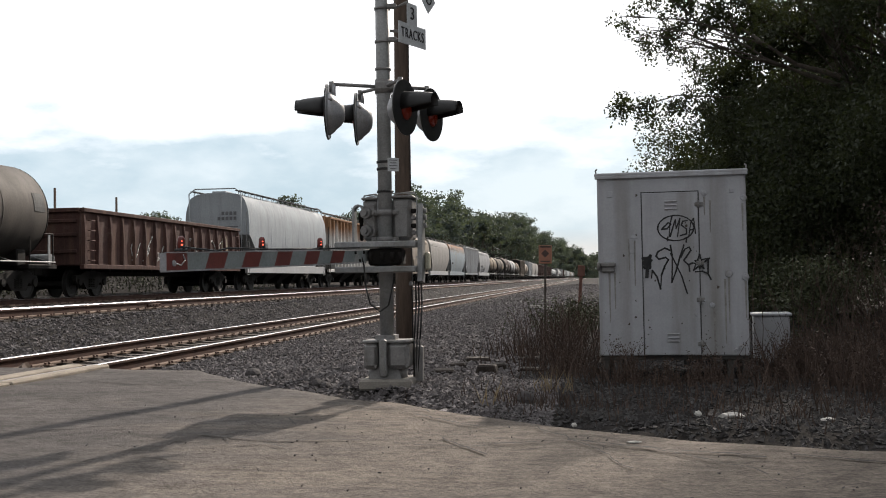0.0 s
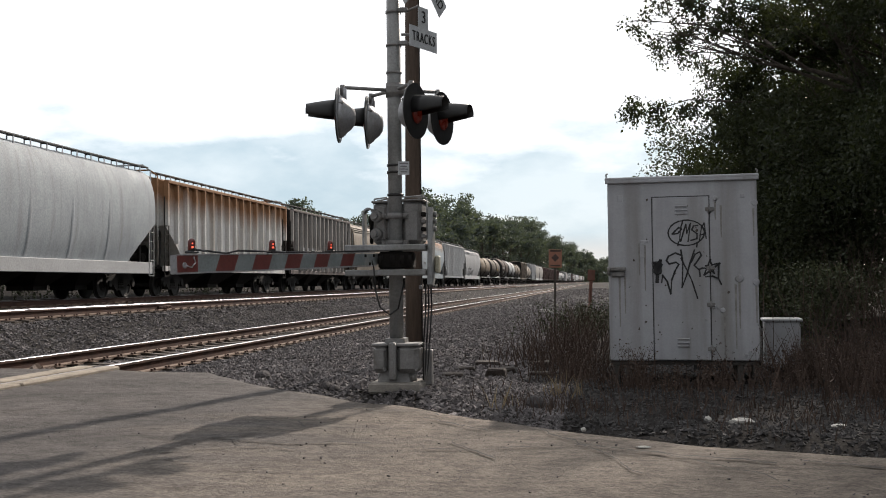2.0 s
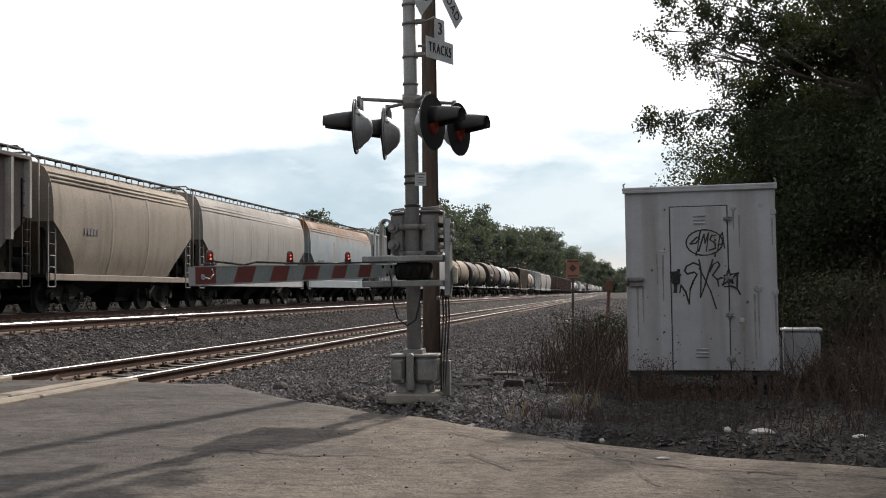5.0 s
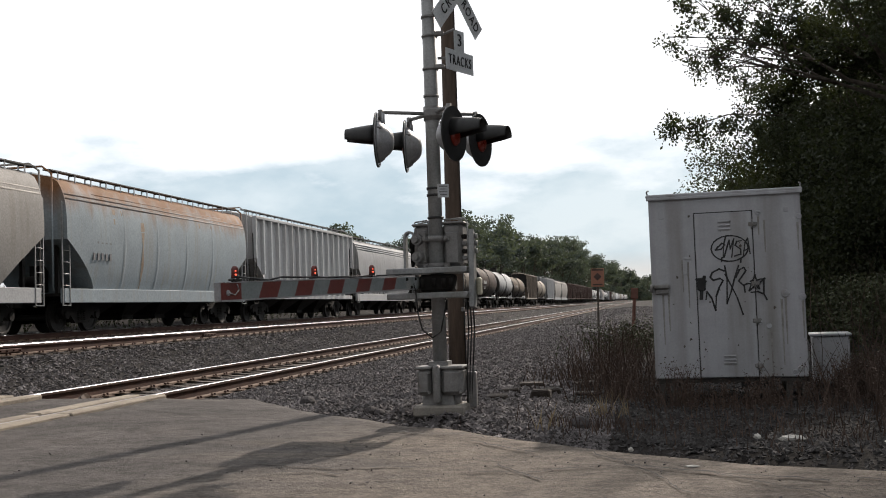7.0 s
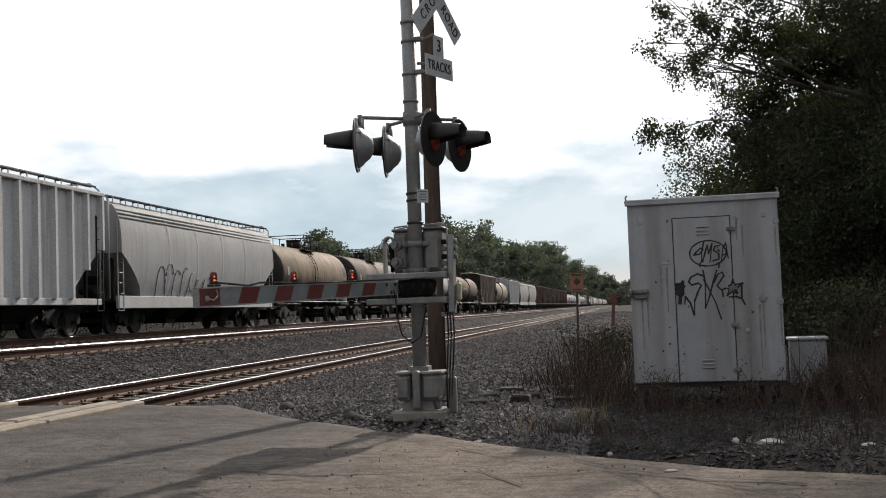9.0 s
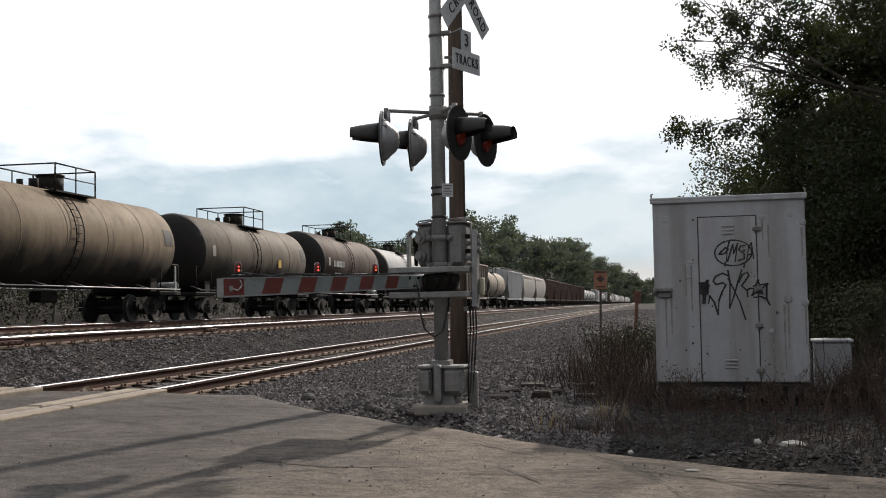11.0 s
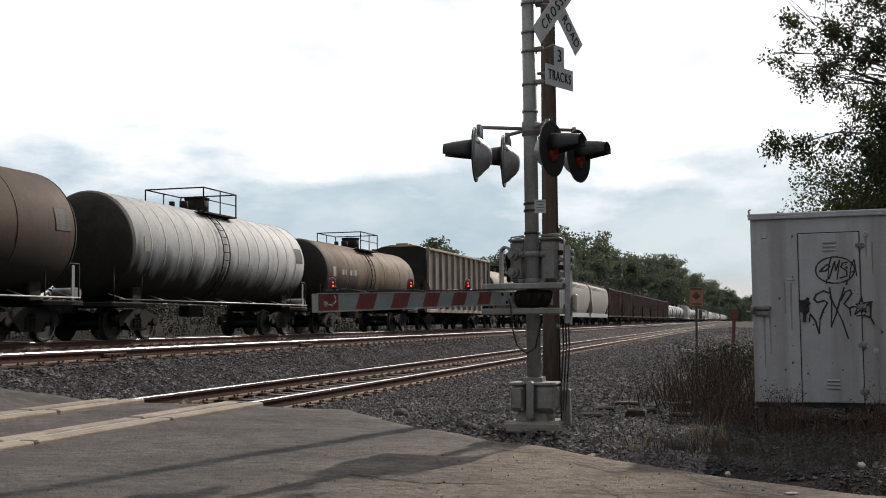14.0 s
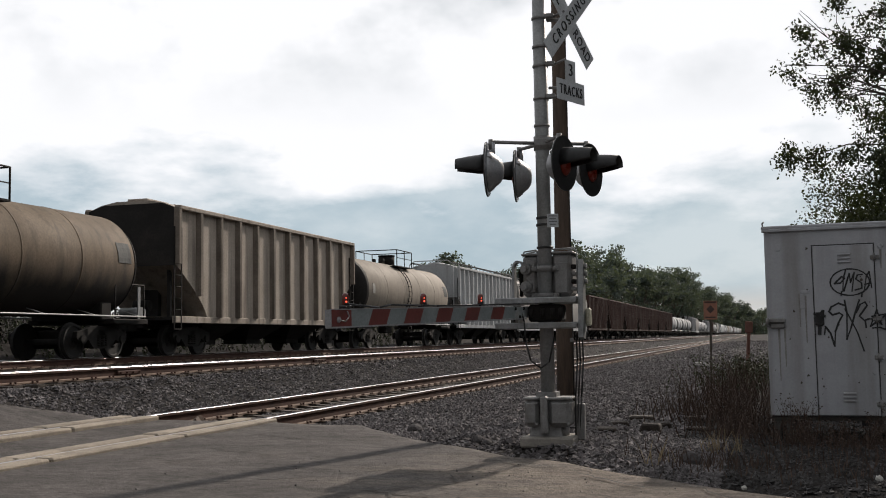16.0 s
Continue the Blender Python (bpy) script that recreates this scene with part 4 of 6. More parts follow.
OVAL = [arc(8, 233, 32, 23), [(-17, 231), (-5, 243), (0, 240), (-7, 232), (-17, 231), (-12, 237)], [(2, 254), (-2, 240), (-4, 217)], [(-2, 218), (5, 240), (8, 248), (9, 232), (16, 250), (11, 217)], [(29, 246), (21, 245), (18, 238), (27, 231), (27, 222), (16, 219)], [(31, 218), (35, 242), (40, 250), (43, 222)], [(32, 228), (42, 231)], [(27, 214), (26, 207)], [(-6, 217), (-7, 210)]]
SCRAWL = [[(-3, 193), (-12, 197), (-24, 191), (-28, 183), (-23, 177), (-11, 180), (-6, 176), (-13, 164), (-19, 148), (-21, 123)], [(-21, 123), (-27, 145), (-35, 157), (-37, 143)], [(-2, 202), (1, 180), (0, 150), (-1, 134), (7, 155), (15, 182), (22, 202)], [(-2, 187), (7, 168), (17, 145), (26, 114)], [(16, 180), (23, 194), (31, 198), (34, 192), (27, 182), (21, 174), (29, 166), (36, 169), (43, 168)], [(30, 166), (31, 154)], [(38, 156), (49, 184), (56, 159), (41, 173), (66, 177), (38, 156)], [(64, 175), (63, 150), (68, 139)], [(41, 153), (53, 154), (62, 150)], [(50, 184), (49, 160)]]
SPLAT = [[(-52, 180), (-46, 176), (-38, 184), (-40, 172), (-44, 158), (-45, 145)], [(-48, 178), (-43, 168), (-37, 176)], [(-50, 172), (-44, 160)]]
part("graffiti", spray(OVAL, 0.0, 0.0, 0.00604, 0.0075), M_SPRAY, CAB, "black sprayed scribble in an oval")
part("graffiti", spray(SCRAWL, 0.0, 0.0, 0.00604, 0.0085), M_SPRAY, CAB, "black sprayed scrawl across the door")
part("graffiti", spray(SPLAT, 0.0, 0.0, 0.00604, 0.016, -0.055), M_SPRAY, CAB, "black sprayed splash over the lock")
# runs of dirt below the fittings
M_RUN = mat("dirt_run", (0.21, 0.20, 0.185), (0.30, 0.29, 0.28), 0.8, scale=12)
M_CHIP = mat("dirt_chip", (0.06, 0.05, 0.042), (0.12, 0.10, 0.085), 0.85, scale=20)
for x, z, ln in ((0.60, 0.86, 0.5), (0.56, 0.84, 0.7), (0.775, 0.82, 0.4), (-0.68, 0.93, 0.55), (-0.62, 0.93, 0.4), (-0.4, 1.28, 0.5), (-0.46, 1.3, 0.35), (0.36, 1.74, 0.2), (0.42, 1.70, 0.35), (0.13, 0.66, 0.3), (0.44, 0.52, 0.45), (0.76, 1.66, 0.3), (-0.3, 0.5, 0.4)):
    bm = B()
    w0 = 0.012
    quad = [(x - w0, -0.0035, z), (x + w0, -0.0035, z), (x + w0 * 0.4, -0.0035, z - ln), (x - w0 * 0.4, -0.0035, z - ln)]
    bm.faces.new([bm.verts.new(q) for q in quad])
    part("rust_run", bm, M_RUN, CAB, "thin dirty run below a fitting")

# chips and smears of dirt on the front
random.seed(77)
for k in range(30):
    x, z = random.choice((random.uniform(-0.76, -0.34), random.uniform(0.33, 0.76), random.uniform(-0.28, 0.27))), random.choice((random.uniform(0.03, 0.5), random.uniform(0.05, 1.9)))
    rr, bm = random.uniform(0.004, 0.011), B()
    onto = -0.019 if DX0 < x < DX1 and z < DZ1 else -0.0035
    bm.faces.new([bm.verts.new((x + rr * random.uniform(0.3, 2.0) * math.cos(a), onto, z + rr * random.uniform(0.6, 2.2) * math.sin(a))) for a in [2 * math.pi * i / 9 for i in range(9)]])
    part("dirt_chip", bm, M_CHIP, CAB)

BX = thing("battery_box", "small pale metal battery box behind the relay case", "battery box", pose(2.12, 13.4, 0.1, 0, 0, -6))
bm = B()
box(bm, (0, 0.25, 0.26), (0.42, 0.5, 0.56), bevel=0.02)
part("box_body", bm, M_CAB, BX)
bm = B()
box(bm, (0, 0.25, 0.555), (0.47, 0.55, 0.035), bevel=0.01)
part("box_lid", bm, M_CAB, BX)
bm = B()
tube(bm, (-0.29, 0.05, -0.05), (-0.29, 0.05, 0.43), 0.05, n=14)
tube(bm, (-0.29, 0.05, 0.43), (-0.29, 0.05, 0.50), 0.06, 0.03, n=14)
part("vent_pipe", bm, M_CAST, BX, "grey vent pipe with a cap")

# small signs farther along
SG = thing("trackside_sign", "faded orange sign on a thin steel post", "sign", pose(-1.13, 25.0, land_z(-1.13, 25.0), 0, 1.2))
bm = B()
box(bm, (0, 0, 0.85), (0.05, 0.03, 1.9), bevel=0.006)
part("post", bm, mat("dull_post", (0.09, 0.075, 0.065), None, 0.8), SG)
bm = B()
box(bm, (0, -0.03, 1.62), (0.30, 0.012, 0.42), bevel=0.004)
pl = part("panel", bm, M_ORANGE, SG)
bm = B()
box(bm, (0, -0.04, 1.64), (0.13, 0.006, 0.13), Matrix.Rotation(radians(45), 3, "Y"))
box(bm, (0, -0.04, 1.46), (0.22, 0.006, 0.03))
box(bm, (0, -0.04, 1.80), (0.26, 0.006, 0.04))
part("symbol", bm, mat("faded_black", (0.10, 0.06, 0.05), None, 0.7), pl, "dark diamond and bars")
ST = thing("marker_stake", "faded red wooden marker stake", "stake", pose(-0.42, 30.0, land_z(-0.4, 30.0), 0, 4))
bm = B()
box(bm, (0, 0, 0.65), (0.09, 0.06, 1.5), bevel=0.01)
box(bm, (0.0, -0.02, 1.3), (0.2, 0.05, 0.3), bevel=0.01)
part("board", bm, mat("faded_red", (0.24, 0.11, 0.085), (0.16, 0.08, 0.06), 0.85), ST)
bm = B()
box(bm, (0, 0, 0.03), (0.75, 0.25, 0.09), bevel=0.01)
tagged(part("white_board", bm, M_LITTER), "pale board lying on the gravel", "board").matrix_world = pose(-1.75, 36.0, land_z(-1.75, 36.0) + 0.06, 0, 5, 8)

# ---- plants
def leaf_cloud(name, pts, size, material, parent=None, label="", droop=0.0):
    """Many small leaves, each a folded diamond, at pts."""
    n = len(pts)
    a = rng.normal(0, 1, (n, 3))
    a[:, 2] -= droop
    a /= np.linalg.norm(a, axis=1)[:, None]
    b = np.cross(a, rng.normal(0, 1, (n, 3)))
    b /= np.linalg.norm(b, axis=1)[:, None] + 1e-9
    s = (size * rng.uniform(0.6, 1.3, n))[:, None]
    v = np.stack([pts - a * s * 0.5, pts + b * s * 0.30, pts + a * s * 0.5, pts - b * s * 0.30], 1).reshape(-1, 3)
    f = np.arange(4 * n).reshape(-1, 4)
    return raw(name, v, f, material, parent, label)


def limb(bm, p, d, ln, r, depth, tips, spread=0.55):
    """A branch that forks; the ends are collected in tips."""
    q = p + d * ln
    steps = 3
    prev = p
    for i in range(steps):
        nxt = p.lerp(q, (i + 1) / steps) + Vector((random.uniform(-1, 1), random.uniform(-1, 1), random.uniform(-0.5, 0.5))) * ln * 0.05
        tube(bm, prev, nxt, r * (1 - 0.2 * i), r * (1 - 0.2 * (i + 1)), n=7 if r > 0.05 else 4, caps=False)
        prev = nxt
    if depth <= 1:
        tips.append(prev.copy())
    if depth == 0:
        return
    for _ in range(random.choice((2, 3))):
        e = (d + Vector((random.uniform(-1, 1), random.uniform(-1, 1), random.uniform(-0.45, 0.75))) * spread).normalized()
        limb(bm, prev, e, ln * random.uniform(0.6, 0.85), r * 0.55, depth - 1, tips, spread)


def tree(name, label, x, y, h, seed, count, leaf, blob, depth=4, material=None, wide=0.55, group="trees", boughs=()):
    random.seed(seed)
    t = thing(name, label, "tree", pose(x, y, land_z(x, y) - 0.05), group)
    bm, tips = B(), []
    r = h * 0.018
    trunk_h = h * 0.30
    tube(bm, (0, 0, -0.3), (0.05 * h * random.uniform(-0.4, 0.4), 0, trunk_h), r * 1.25, r, n=12, caps=False)
    for i in range(5):
        a = 2 * math.pi * (i + random.random() * 0.6) / 5
        d = Vector((math.cos(a) * wide, math.sin(a) * wide, random.uniform(0.35, 1.0))).normalized()
        limb(bm, Vector((0, 0, trunk_h * random.uniform(0.6, 1.0))), d, h * 0.24, r * 0.6, depth - 1, tips, wide)
    limb(bm, Vector((0, 0, trunk_h)), Vector((0, 0, 1)), h * 0.28, r * 0.9, depth - 1, tips, wide)
    extra = []
    for p, q, many, puff in boughs:
        p, q = Vector(p), Vector(q)
        mid = p.lerp(q, 0.5) + Vector((0, 0, 0.35))
        bend = [p, p.lerp(mid, 0.5) + Vector((0.1, 0.2, 0.22)), mid, mid.lerp(q, 0.5) + Vector((0, -0.15, 0.14)), q - Vector((0, 0, 0.25))]
        for i in range(4):
            tube(bm, bend[i], bend[i + 1], 0.045 - 0.01 * i, 0.035 - 0.01 * i, n=5, caps=False)
        spots = []
        for i in range(26):
            u = 0.25 + 0.75 * i / 25
            c0 = p.lerp(mid, u * 2) if u < 0.5 else mid.lerp(q, u * 2 - 1)
            tw = c0 + Vector((random.uniform(-1, 1), random.uniform(-1, 1), random.uniform(-1.0, 0.5))) * puff
            tube(bm, c0, tw, 0.014, 0.005, n=4, caps=False)
            spots += [tw, c0.lerp(tw, 0.5)]
        spots = np.array([tuple(v) for v in spots])
        extra.append(spots[rng.integers(0, len(spots), many)] + rng.normal(0, 0.105, (many, 3)))
    part("trunk", bm, M_BARK, t, "dark rough trunk and limbs")
    tips = np.array([tuple(v) for v in tips])
    c = tips[rng.integers(0, len(tips), count)]
    g = rng.normal(0, 1, (count, 3))
    g /= np.linalg.norm(g, axis=1)[:, None]
    pts = c + g * (rng.uniform(0, 1, count) ** 0.5 * blob)[:, None] * np.array([1, 1, 0.75])
    if depth >= 5:
        # leaves hang together in sprays
        centre = pts[rng.integers(0, count, count // 11)]
        pts = centre[rng.integers(0, len(centre), count)] + rng.normal(0, 1.25 * leaf, (count, 3)) * np.array([1, 1, 1.15])
    if depth < 5:
        m = count // 3
        ang, rad = rng.uniform(0, 6.28, m), 0.24 * h * rng.uniform(0, 1, m) ** 0.5
        pts = np.concatenate([pts, np.stack([rad * np.cos(ang), rad * np.sin(ang), rng.uniform(0, 0.42, m) * h], -1)])
    if boughs:
        pts = pts[(pts[:, 0] > -3.6) | (pts[:, 2] > 5.0)]
    elif 21 < y < 28 and h > 11.7:
        # the side towards the line is bare above
        if h > 13.3:
            # added for shade from above; lower leaves there cut to keep the view open
            pts = pts[(pts[:, 0] > 0.2) | (pts[:, 2] > 8.2)]
        pts = pts[(pts[:, 0] > -4.7 + 0.5 * rng.normal(0, 1, len(pts))) | (pts[:, 2] < 5.2)]
    if boughs:
        # holes through the upper crown
        hole = np.array([noise.noise((q[0] * 0.85, q[1] * 0.4, q[2] * 0.85 + seed)) + 0.5 * noise.noise((q[0] * 2.1, q[1], q[2] * 2.1)) for q in pts])
        pts = pts[(hole < 0.0 - 0.12 * np.clip((pts[:, 2] - 5.8) / 0.8, 0, 1)) | (pts[:, 2] < (5.0 if boughs else 0.62 * h)) | (rng.uniform(0, 1, len(pts)) < 0.10)]
    pts = np.concatenate([pts] + extra)
    pts = pts[pts[:, 2] > 0.15]
    leaf_cloud("crown", pts, leaf, material or M_LEAF, t, "dark green leafy crown with gaps", 0.5)
    return t


def shrub(name, label, x, y, w, d, h, seed, count, leaf, material, group="shrubs"):
    random.seed(seed)
    t = thing(name, label, "shrub", pose(x, y, land_z(x, y) - 0.05), group)
    bm, tips = B(), []
    for i in range(9):
        bm = B()
        a = random.random() * 6.28
        dv = Vector((math.cos(a) * 0.5 * w / h, math.sin(a) * 0.5 * d / h, 1)).normalized()
        limb(bm, Vector((random.uniform(-0.3, 0.3) * w, random.uniform(-0.3, 0.3) * d, 0)), dv, h * 0.36, 0.025, 2, tips, 0.6)
        part("stem", bm, M_BARK, t, "tangled thin stem")
    k = 40
    c = np.stack([rng.uniform(-0.5, 0.5, k) * w, rng.uniform(-0.5, 0.5, k) * d, rng.uniform(0.1, 0.85, k) * h], -1)
    c[:, 2] *= 1 - 0.55 * (2 * c[:, 0] / w) ** 2
    c = np.concatenate([c, np.array([tuple(v) for v in tips])])
    g = rng.normal(0, 1, (count, 3))
    g /= np.linalg.norm(g, axis=1)[:, None]
    pts = c[rng.integers(0, len(c), count)] + g * (rng.uniform(0, 1, count) ** 0.4 * 0.20 * min(h, 3.2))[:, None]
    pts = pts[pts[:, 2] > 0.02]
    leaf_cloud("foliage", pts, leaf, material, t, "", 0.3)
    return t


BIG = "large dark green broadleaf tree at the wood's edge"
# 13.4 m pair and out-of-view last two are added to shade verge and road
for k, (x, y, h, n, leaf, blob) in enumerate(((6.8, 25.0, 8.6, 60000, 0.085, 0.55), (10.6, 27.5, 11.9, 36000, 0.12, 0.8), (10.4, 22.0, 13.2, 52000, 0.10, 0.75), (12.2, 19.0, 12.0, 42000, 0.10, 0.7), (12.5, 27.0, 11.5, 24000, 0.15, 0.9), (16.5, 17.0, 10.5, 14000, 0.18, 0.9), (8.2, 23.4, 13.4, 60000, 0.11, 0.8), (10.0, 26.4, 13.4, 50000, 0.11, 0.9), (9.5, 38.0, 9.5, 24000, 0.14, 0.9), (16.0, 24.0, 12.0, 14000, 0.2, 1.0), (9.0, 12.5, 11.0, 12000, 0.22, 1.0), (10.5, 7.5, 11.0, 12000, 0.22, 1.0))):
    tree("tree", BIG, x, y, h, 11 + k, n, leaf, blob, 5, wide=0.66, boughs=() if k else (((0, 0, 4.2), (-6.45, -0.2, 4.7), 3400, 0.42), ((0, 0, 5.0), (-5.4, 0.3, 6.2), 2600, 0.5), ((0, 0, 5.6), (-5.7, -0.4, 7.3), 3600, 0.6), ((0, 0, 5.8), (-4.7, 0.6, 8.2), 3600, 0.65), ((0, 0, 5.0), (-4.0, 0.2, 6.8), 3000, 0.65), ((0, 0, 5.5), (-6.0, 0.5, 6.6), 2600, 0.5)))
for i, (x, y, w, d, h) in enumerate(((3.9, 23.0, 2.6, 4.0, 3.7), (5.4, 20.6, 4.2, 3.5, 4.8), (7.6, 19.0, 4.5, 3.5, 5.0), (10.2, 16.5, 4.5, 3.5, 5.2), (13.0, 13.5, 4.5, 3.5, 5.4), (3.6, 29.0, 2.6, 5.0, 4.2), (4.6, 37.0, 3.0, 6.0, 4.4), (6.6, 23.5, 5.0, 3.0, 6.0), (9.4, 20.5, 5.0, 3.0, 6.2), (12.4, 17.5, 5.0, 3.0, 6.2), (8.4, 24.5, 5.0, 3.0, 7.2), (11.5, 21.5, 5.0, 3.0, 7.6), (3.9, 25.6, 2.7, 3.0, 5.7), (3.9, 27.0, 2.8, 3.0, 5.3), (5.2, 28.5, 3.4, 3.0, 6.6))):
    shrub("shrub", "dense dark green thicket under the trees", x, y, w, d, h, 30 + i, 32000, 0.08, M_LEAF)
for i, (x, y, w, d, h) in enumerate(((4.2, 16.5, 2.6, 2.2, 1.6), (5.8, 14.5, 3.0, 2.4, 1.5), (7.5, 12.5, 3.0, 2.4, 1.6), (6.2, 17.0, 3.0, 2.2, 2.4))):
    shrub("bush", "low green and brown bush on the verge", x, y, w, d, h, 50 + i, 9000, 0.055, M_GREEN if i % 2 == 0 else M_WEED, "bushes")


def weeds(name, label, spots, material, leafy=5, leaf=0.05):
    """Thin upright stems with small leaves: spots of (x, y, height)."""
    v, f, pts = [], [], []
    for x, y, h in spots:
        z = land_z(x, y) - 0.02
        lean = Vector((random.uniform(-0.35, 0.35), random.uniform(-0.35, 0.35), 1)).normalized()
        bend = Vector((random.uniform(-0.25, 0.25), random.uniform(-0.25, 0.25), -0.1))
        last = None
        wdt = 0.0035 + 0.003 * random.random()
        for k in range(5):
            u = k / 4
            c = Vector((x, y, z)) + lean * h * u + bend * h * u * u
            w = wdt * (1.2 - u)
            cur = (len(v), len(v) + 1)
            v += [(c.x - w, c.y, c.z), (c.x + w, c.y, c.z)]
            if last:
                f.append((last[0], last[1], cur[1], cur[0]))
            last = cur
            if k:
                for _ in range(leafy):
                    pts.append((c.x + random.gauss(0, 0.05 * h), c.y + random.gauss(0, 0.05 * h), c.z + random.gauss(0, 0.05 * h)))
    tagged(raw(name, v, f, material), label, "weeds", kind="stuff")
    if leafy:
        tagged(leaf_cloud(name + "_leaves", np.array(pts), leaf, material), label, "weeds", kind="stuff")


random.seed(5)


def spread(n, x, y, sx, sy, h0, h1, gap=0.35):
    out = []
    while len(out) < n:
        a, b = random.gauss(x, sx), random.gauss(y, sy)
        if b > edge_y(a) + gap * random.random():
            out.append((a, b, random.uniform(h0, h1)))
    return out


weeds("dry_weeds", "dead brown weeds standing beside the relay case", spread(190, -0.42, 15.4, 0.32, 1.2, 0.35, 1.0) + spread(190, -0.8, 14.6, 0.42, 1.0, 0.15, 0.6) + spread(160, -0.3, 12.6, 0.25, 0.5, 0.15, 0.45) + spread(60, -0.25, 13.0, 0.25, 0.5, 0.2, 0.6) + spread(110, -0.45, 19.0, 0.35, 1.8, 0.3, 0.9), M_WEED, 2, 0.02)
weeds("dry_weeds", "dead brown weeds in front of the thicket", spread(300, 2.25, 12.3, 0.3, 0.3, 0.25, 0.55) + spread(520, 2.75, 11.2, 0.5, 0.8, 0.3, 0.8) + spread(260, 3.6, 10.0, 0.7, 0.8, 0.2, 0.6) + spread(240, 0.9, 11.3, 0.6, 0.3, 0.08, 0.36) + spread(40, 0.35, 11.5, 0.1, 0.15, 0.3, 0.6) + spread(30, 1.15, 11.5, 0.12, 0.1, 0.2, 0.45) + spread(420, 4.4, 13.0, 0.8, 1.0, 0.4, 1.2) + spread(520, 4.6, 14.6, 1.0, 1.0, 0.9, 2.0), M_WEED, 3, 0.024)
weeds("green_weeds", "low green weeds among the gravel", spread(160, -0.45, 22.5, 0.4, 1.5, 0.3, 0.8) + spread(80, 0.1, 27, 0.4, 2.5, 0.3, 0.9), M_GREEN, 5, 0.05)
weeds("dead_grass", "flattened dead grass and twigs on the verge", spread(700, 1.4, 9.6, 1.3, 0.8, 0.05, 0.2, 0.2) + spread(160, -0.5, 9.6, 0.3, 0.3, 0.05, 0.2), M_WEED, 0)
weeds("straw_grass", "thin yellowed grass stalks at the gravel's edge", spread(26, -0.42, 10.5, 0.14, 0.15, 0.12, 0.3) + spread(10, -0.9, 9.4, 0.06, 0.15, 0.15, 0.3), M_STRAW, 0)
weeds("bank_weeds", "weeds on the bank beyond the tracks", [(random.uniform(-26, -20.8), 16 + 60 * random.random() ** 1.6, random.uniform(0.2, 0.7)) for _ in range(1800)], M_GREEN, 5, 0.09)
weeds("bank_brush", "brown brush on the bank beyond the tracks", [(random.uniform(-28, -21.2), 14 + 60 * random.random() ** 1.6, random.uniform(0.3, 1.1)) for _ in range(1500)], M_BRUSH, 5, 0.09)

# litter on the verge
for x, y, sx, sy, sz, a in ((1.06, 8.73, 0.10, 0.038, 0.028, 8), (0.81, 8.87, 0.028, 0.025, 0.03, 30), (-0.17, 8.35, 0.02, 0.018, 0.018, 0), (2.62, 8.75, 0.09, 0.03, 0.01, -10), (1.75, 8.55, 0.07, 0.04, 0.012, 40), (0.25, 7.55, 0.05, 0.02, 0.008, 15), (2.1, 7.45, 0.06, 0.03, 0.008, 5)):
    bm = B()
    bmesh.ops.create_icosphere(bm, subdivisions=3, radius=1.0)
    for v in bm.verts:
        k = 1 + 0.35 * noise.noise(v.co * 2.3 + Vector((x * 9, y, 0)))
        v.co = Vector((v.co.x * sx * k, v.co.y * sy * k, v.co.z * sz * k))
    o = part("litter", bm, M_LITTER if x != 2.62 else M_YELLOW)
    o.matrix_world = pose(x, y, max(land_z(x, y), interp(ROADZ, x)) + sz * 0.6, 0, 0, a)
    tagged(o, "crumpled pale scrap of litter on the verge", "litter", "litter")

# ---- far woods beyond the line
random.seed(21)
PROTO = []
for i in range(3):
    PROTO.append(tree("far_tree", "distant tree in the wood along the line, haze put into its leaf colour", -40 - 3 * i, 150 + 9 * i, 15.0, 70 + i, 4200, 0.60, 1.7, 4, M_LEAFFAR, 0.62, "far woods"))
SKYLINE = [(-30, 1.5), (-23, 2.6), (-17.5, 2.9), (-16.5, 3.4), (-16.1, 4.7), (-15.2, 4.9), (-14.9, 3.6), (-14.3, 3.4), (-12.4, 3.5), (-11.2, 4.1), (-9.5, 4.3), (-7.9, 4.75), (-6.9, 4.4), (-6.2, 3.3), (-5.0, 3.85), (-4.2, 3.3), (-3.2, 2.6), (-2.0, 2.0), (-1.2, 1.6), (-0.3, 1.2), (1.0, 1.0), (3, 1.2)]
for row in range(3):
    b = -16.0 + 0.3 * row
    while b < 0.4:
        edge = -27.0 - 7.0 * row
        y = min(abs(edge / math.tan(radians(min(b, -0.6)))), 900 + 260 * row + 120 * random.random())
        x = -y * math.tan(radians(-b))
        h = (1.15 + math.hypot(x, y) * math.tan(radians(interp(SKYLINE, b)))) * random.uniform(0.92, 1.1) - land_z(x, y)
        if row:
            h *= random.uniform(0.8, 0.97)
        h = max(3.0, h)
        s = h / 15.5
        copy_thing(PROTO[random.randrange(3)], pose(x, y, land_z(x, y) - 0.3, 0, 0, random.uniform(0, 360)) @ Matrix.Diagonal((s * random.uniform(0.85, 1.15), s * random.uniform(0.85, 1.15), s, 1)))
        b += max(0.16, math.degrees(h * 0.30 / math.hypot(x, y)))
for i in range(16):
    y = 60 + i * 26 + random.uniform(-6, 6)
    copy_thing(PROTO[i % 3], pose(random.uniform(8, 14) + 0.03 * y, y, land_z(10, y) - 0.3, 0, 0, random.uniform(0, 360)) @ Matrix.Diagonal((0.8, 0.8, 0.85, 1)))
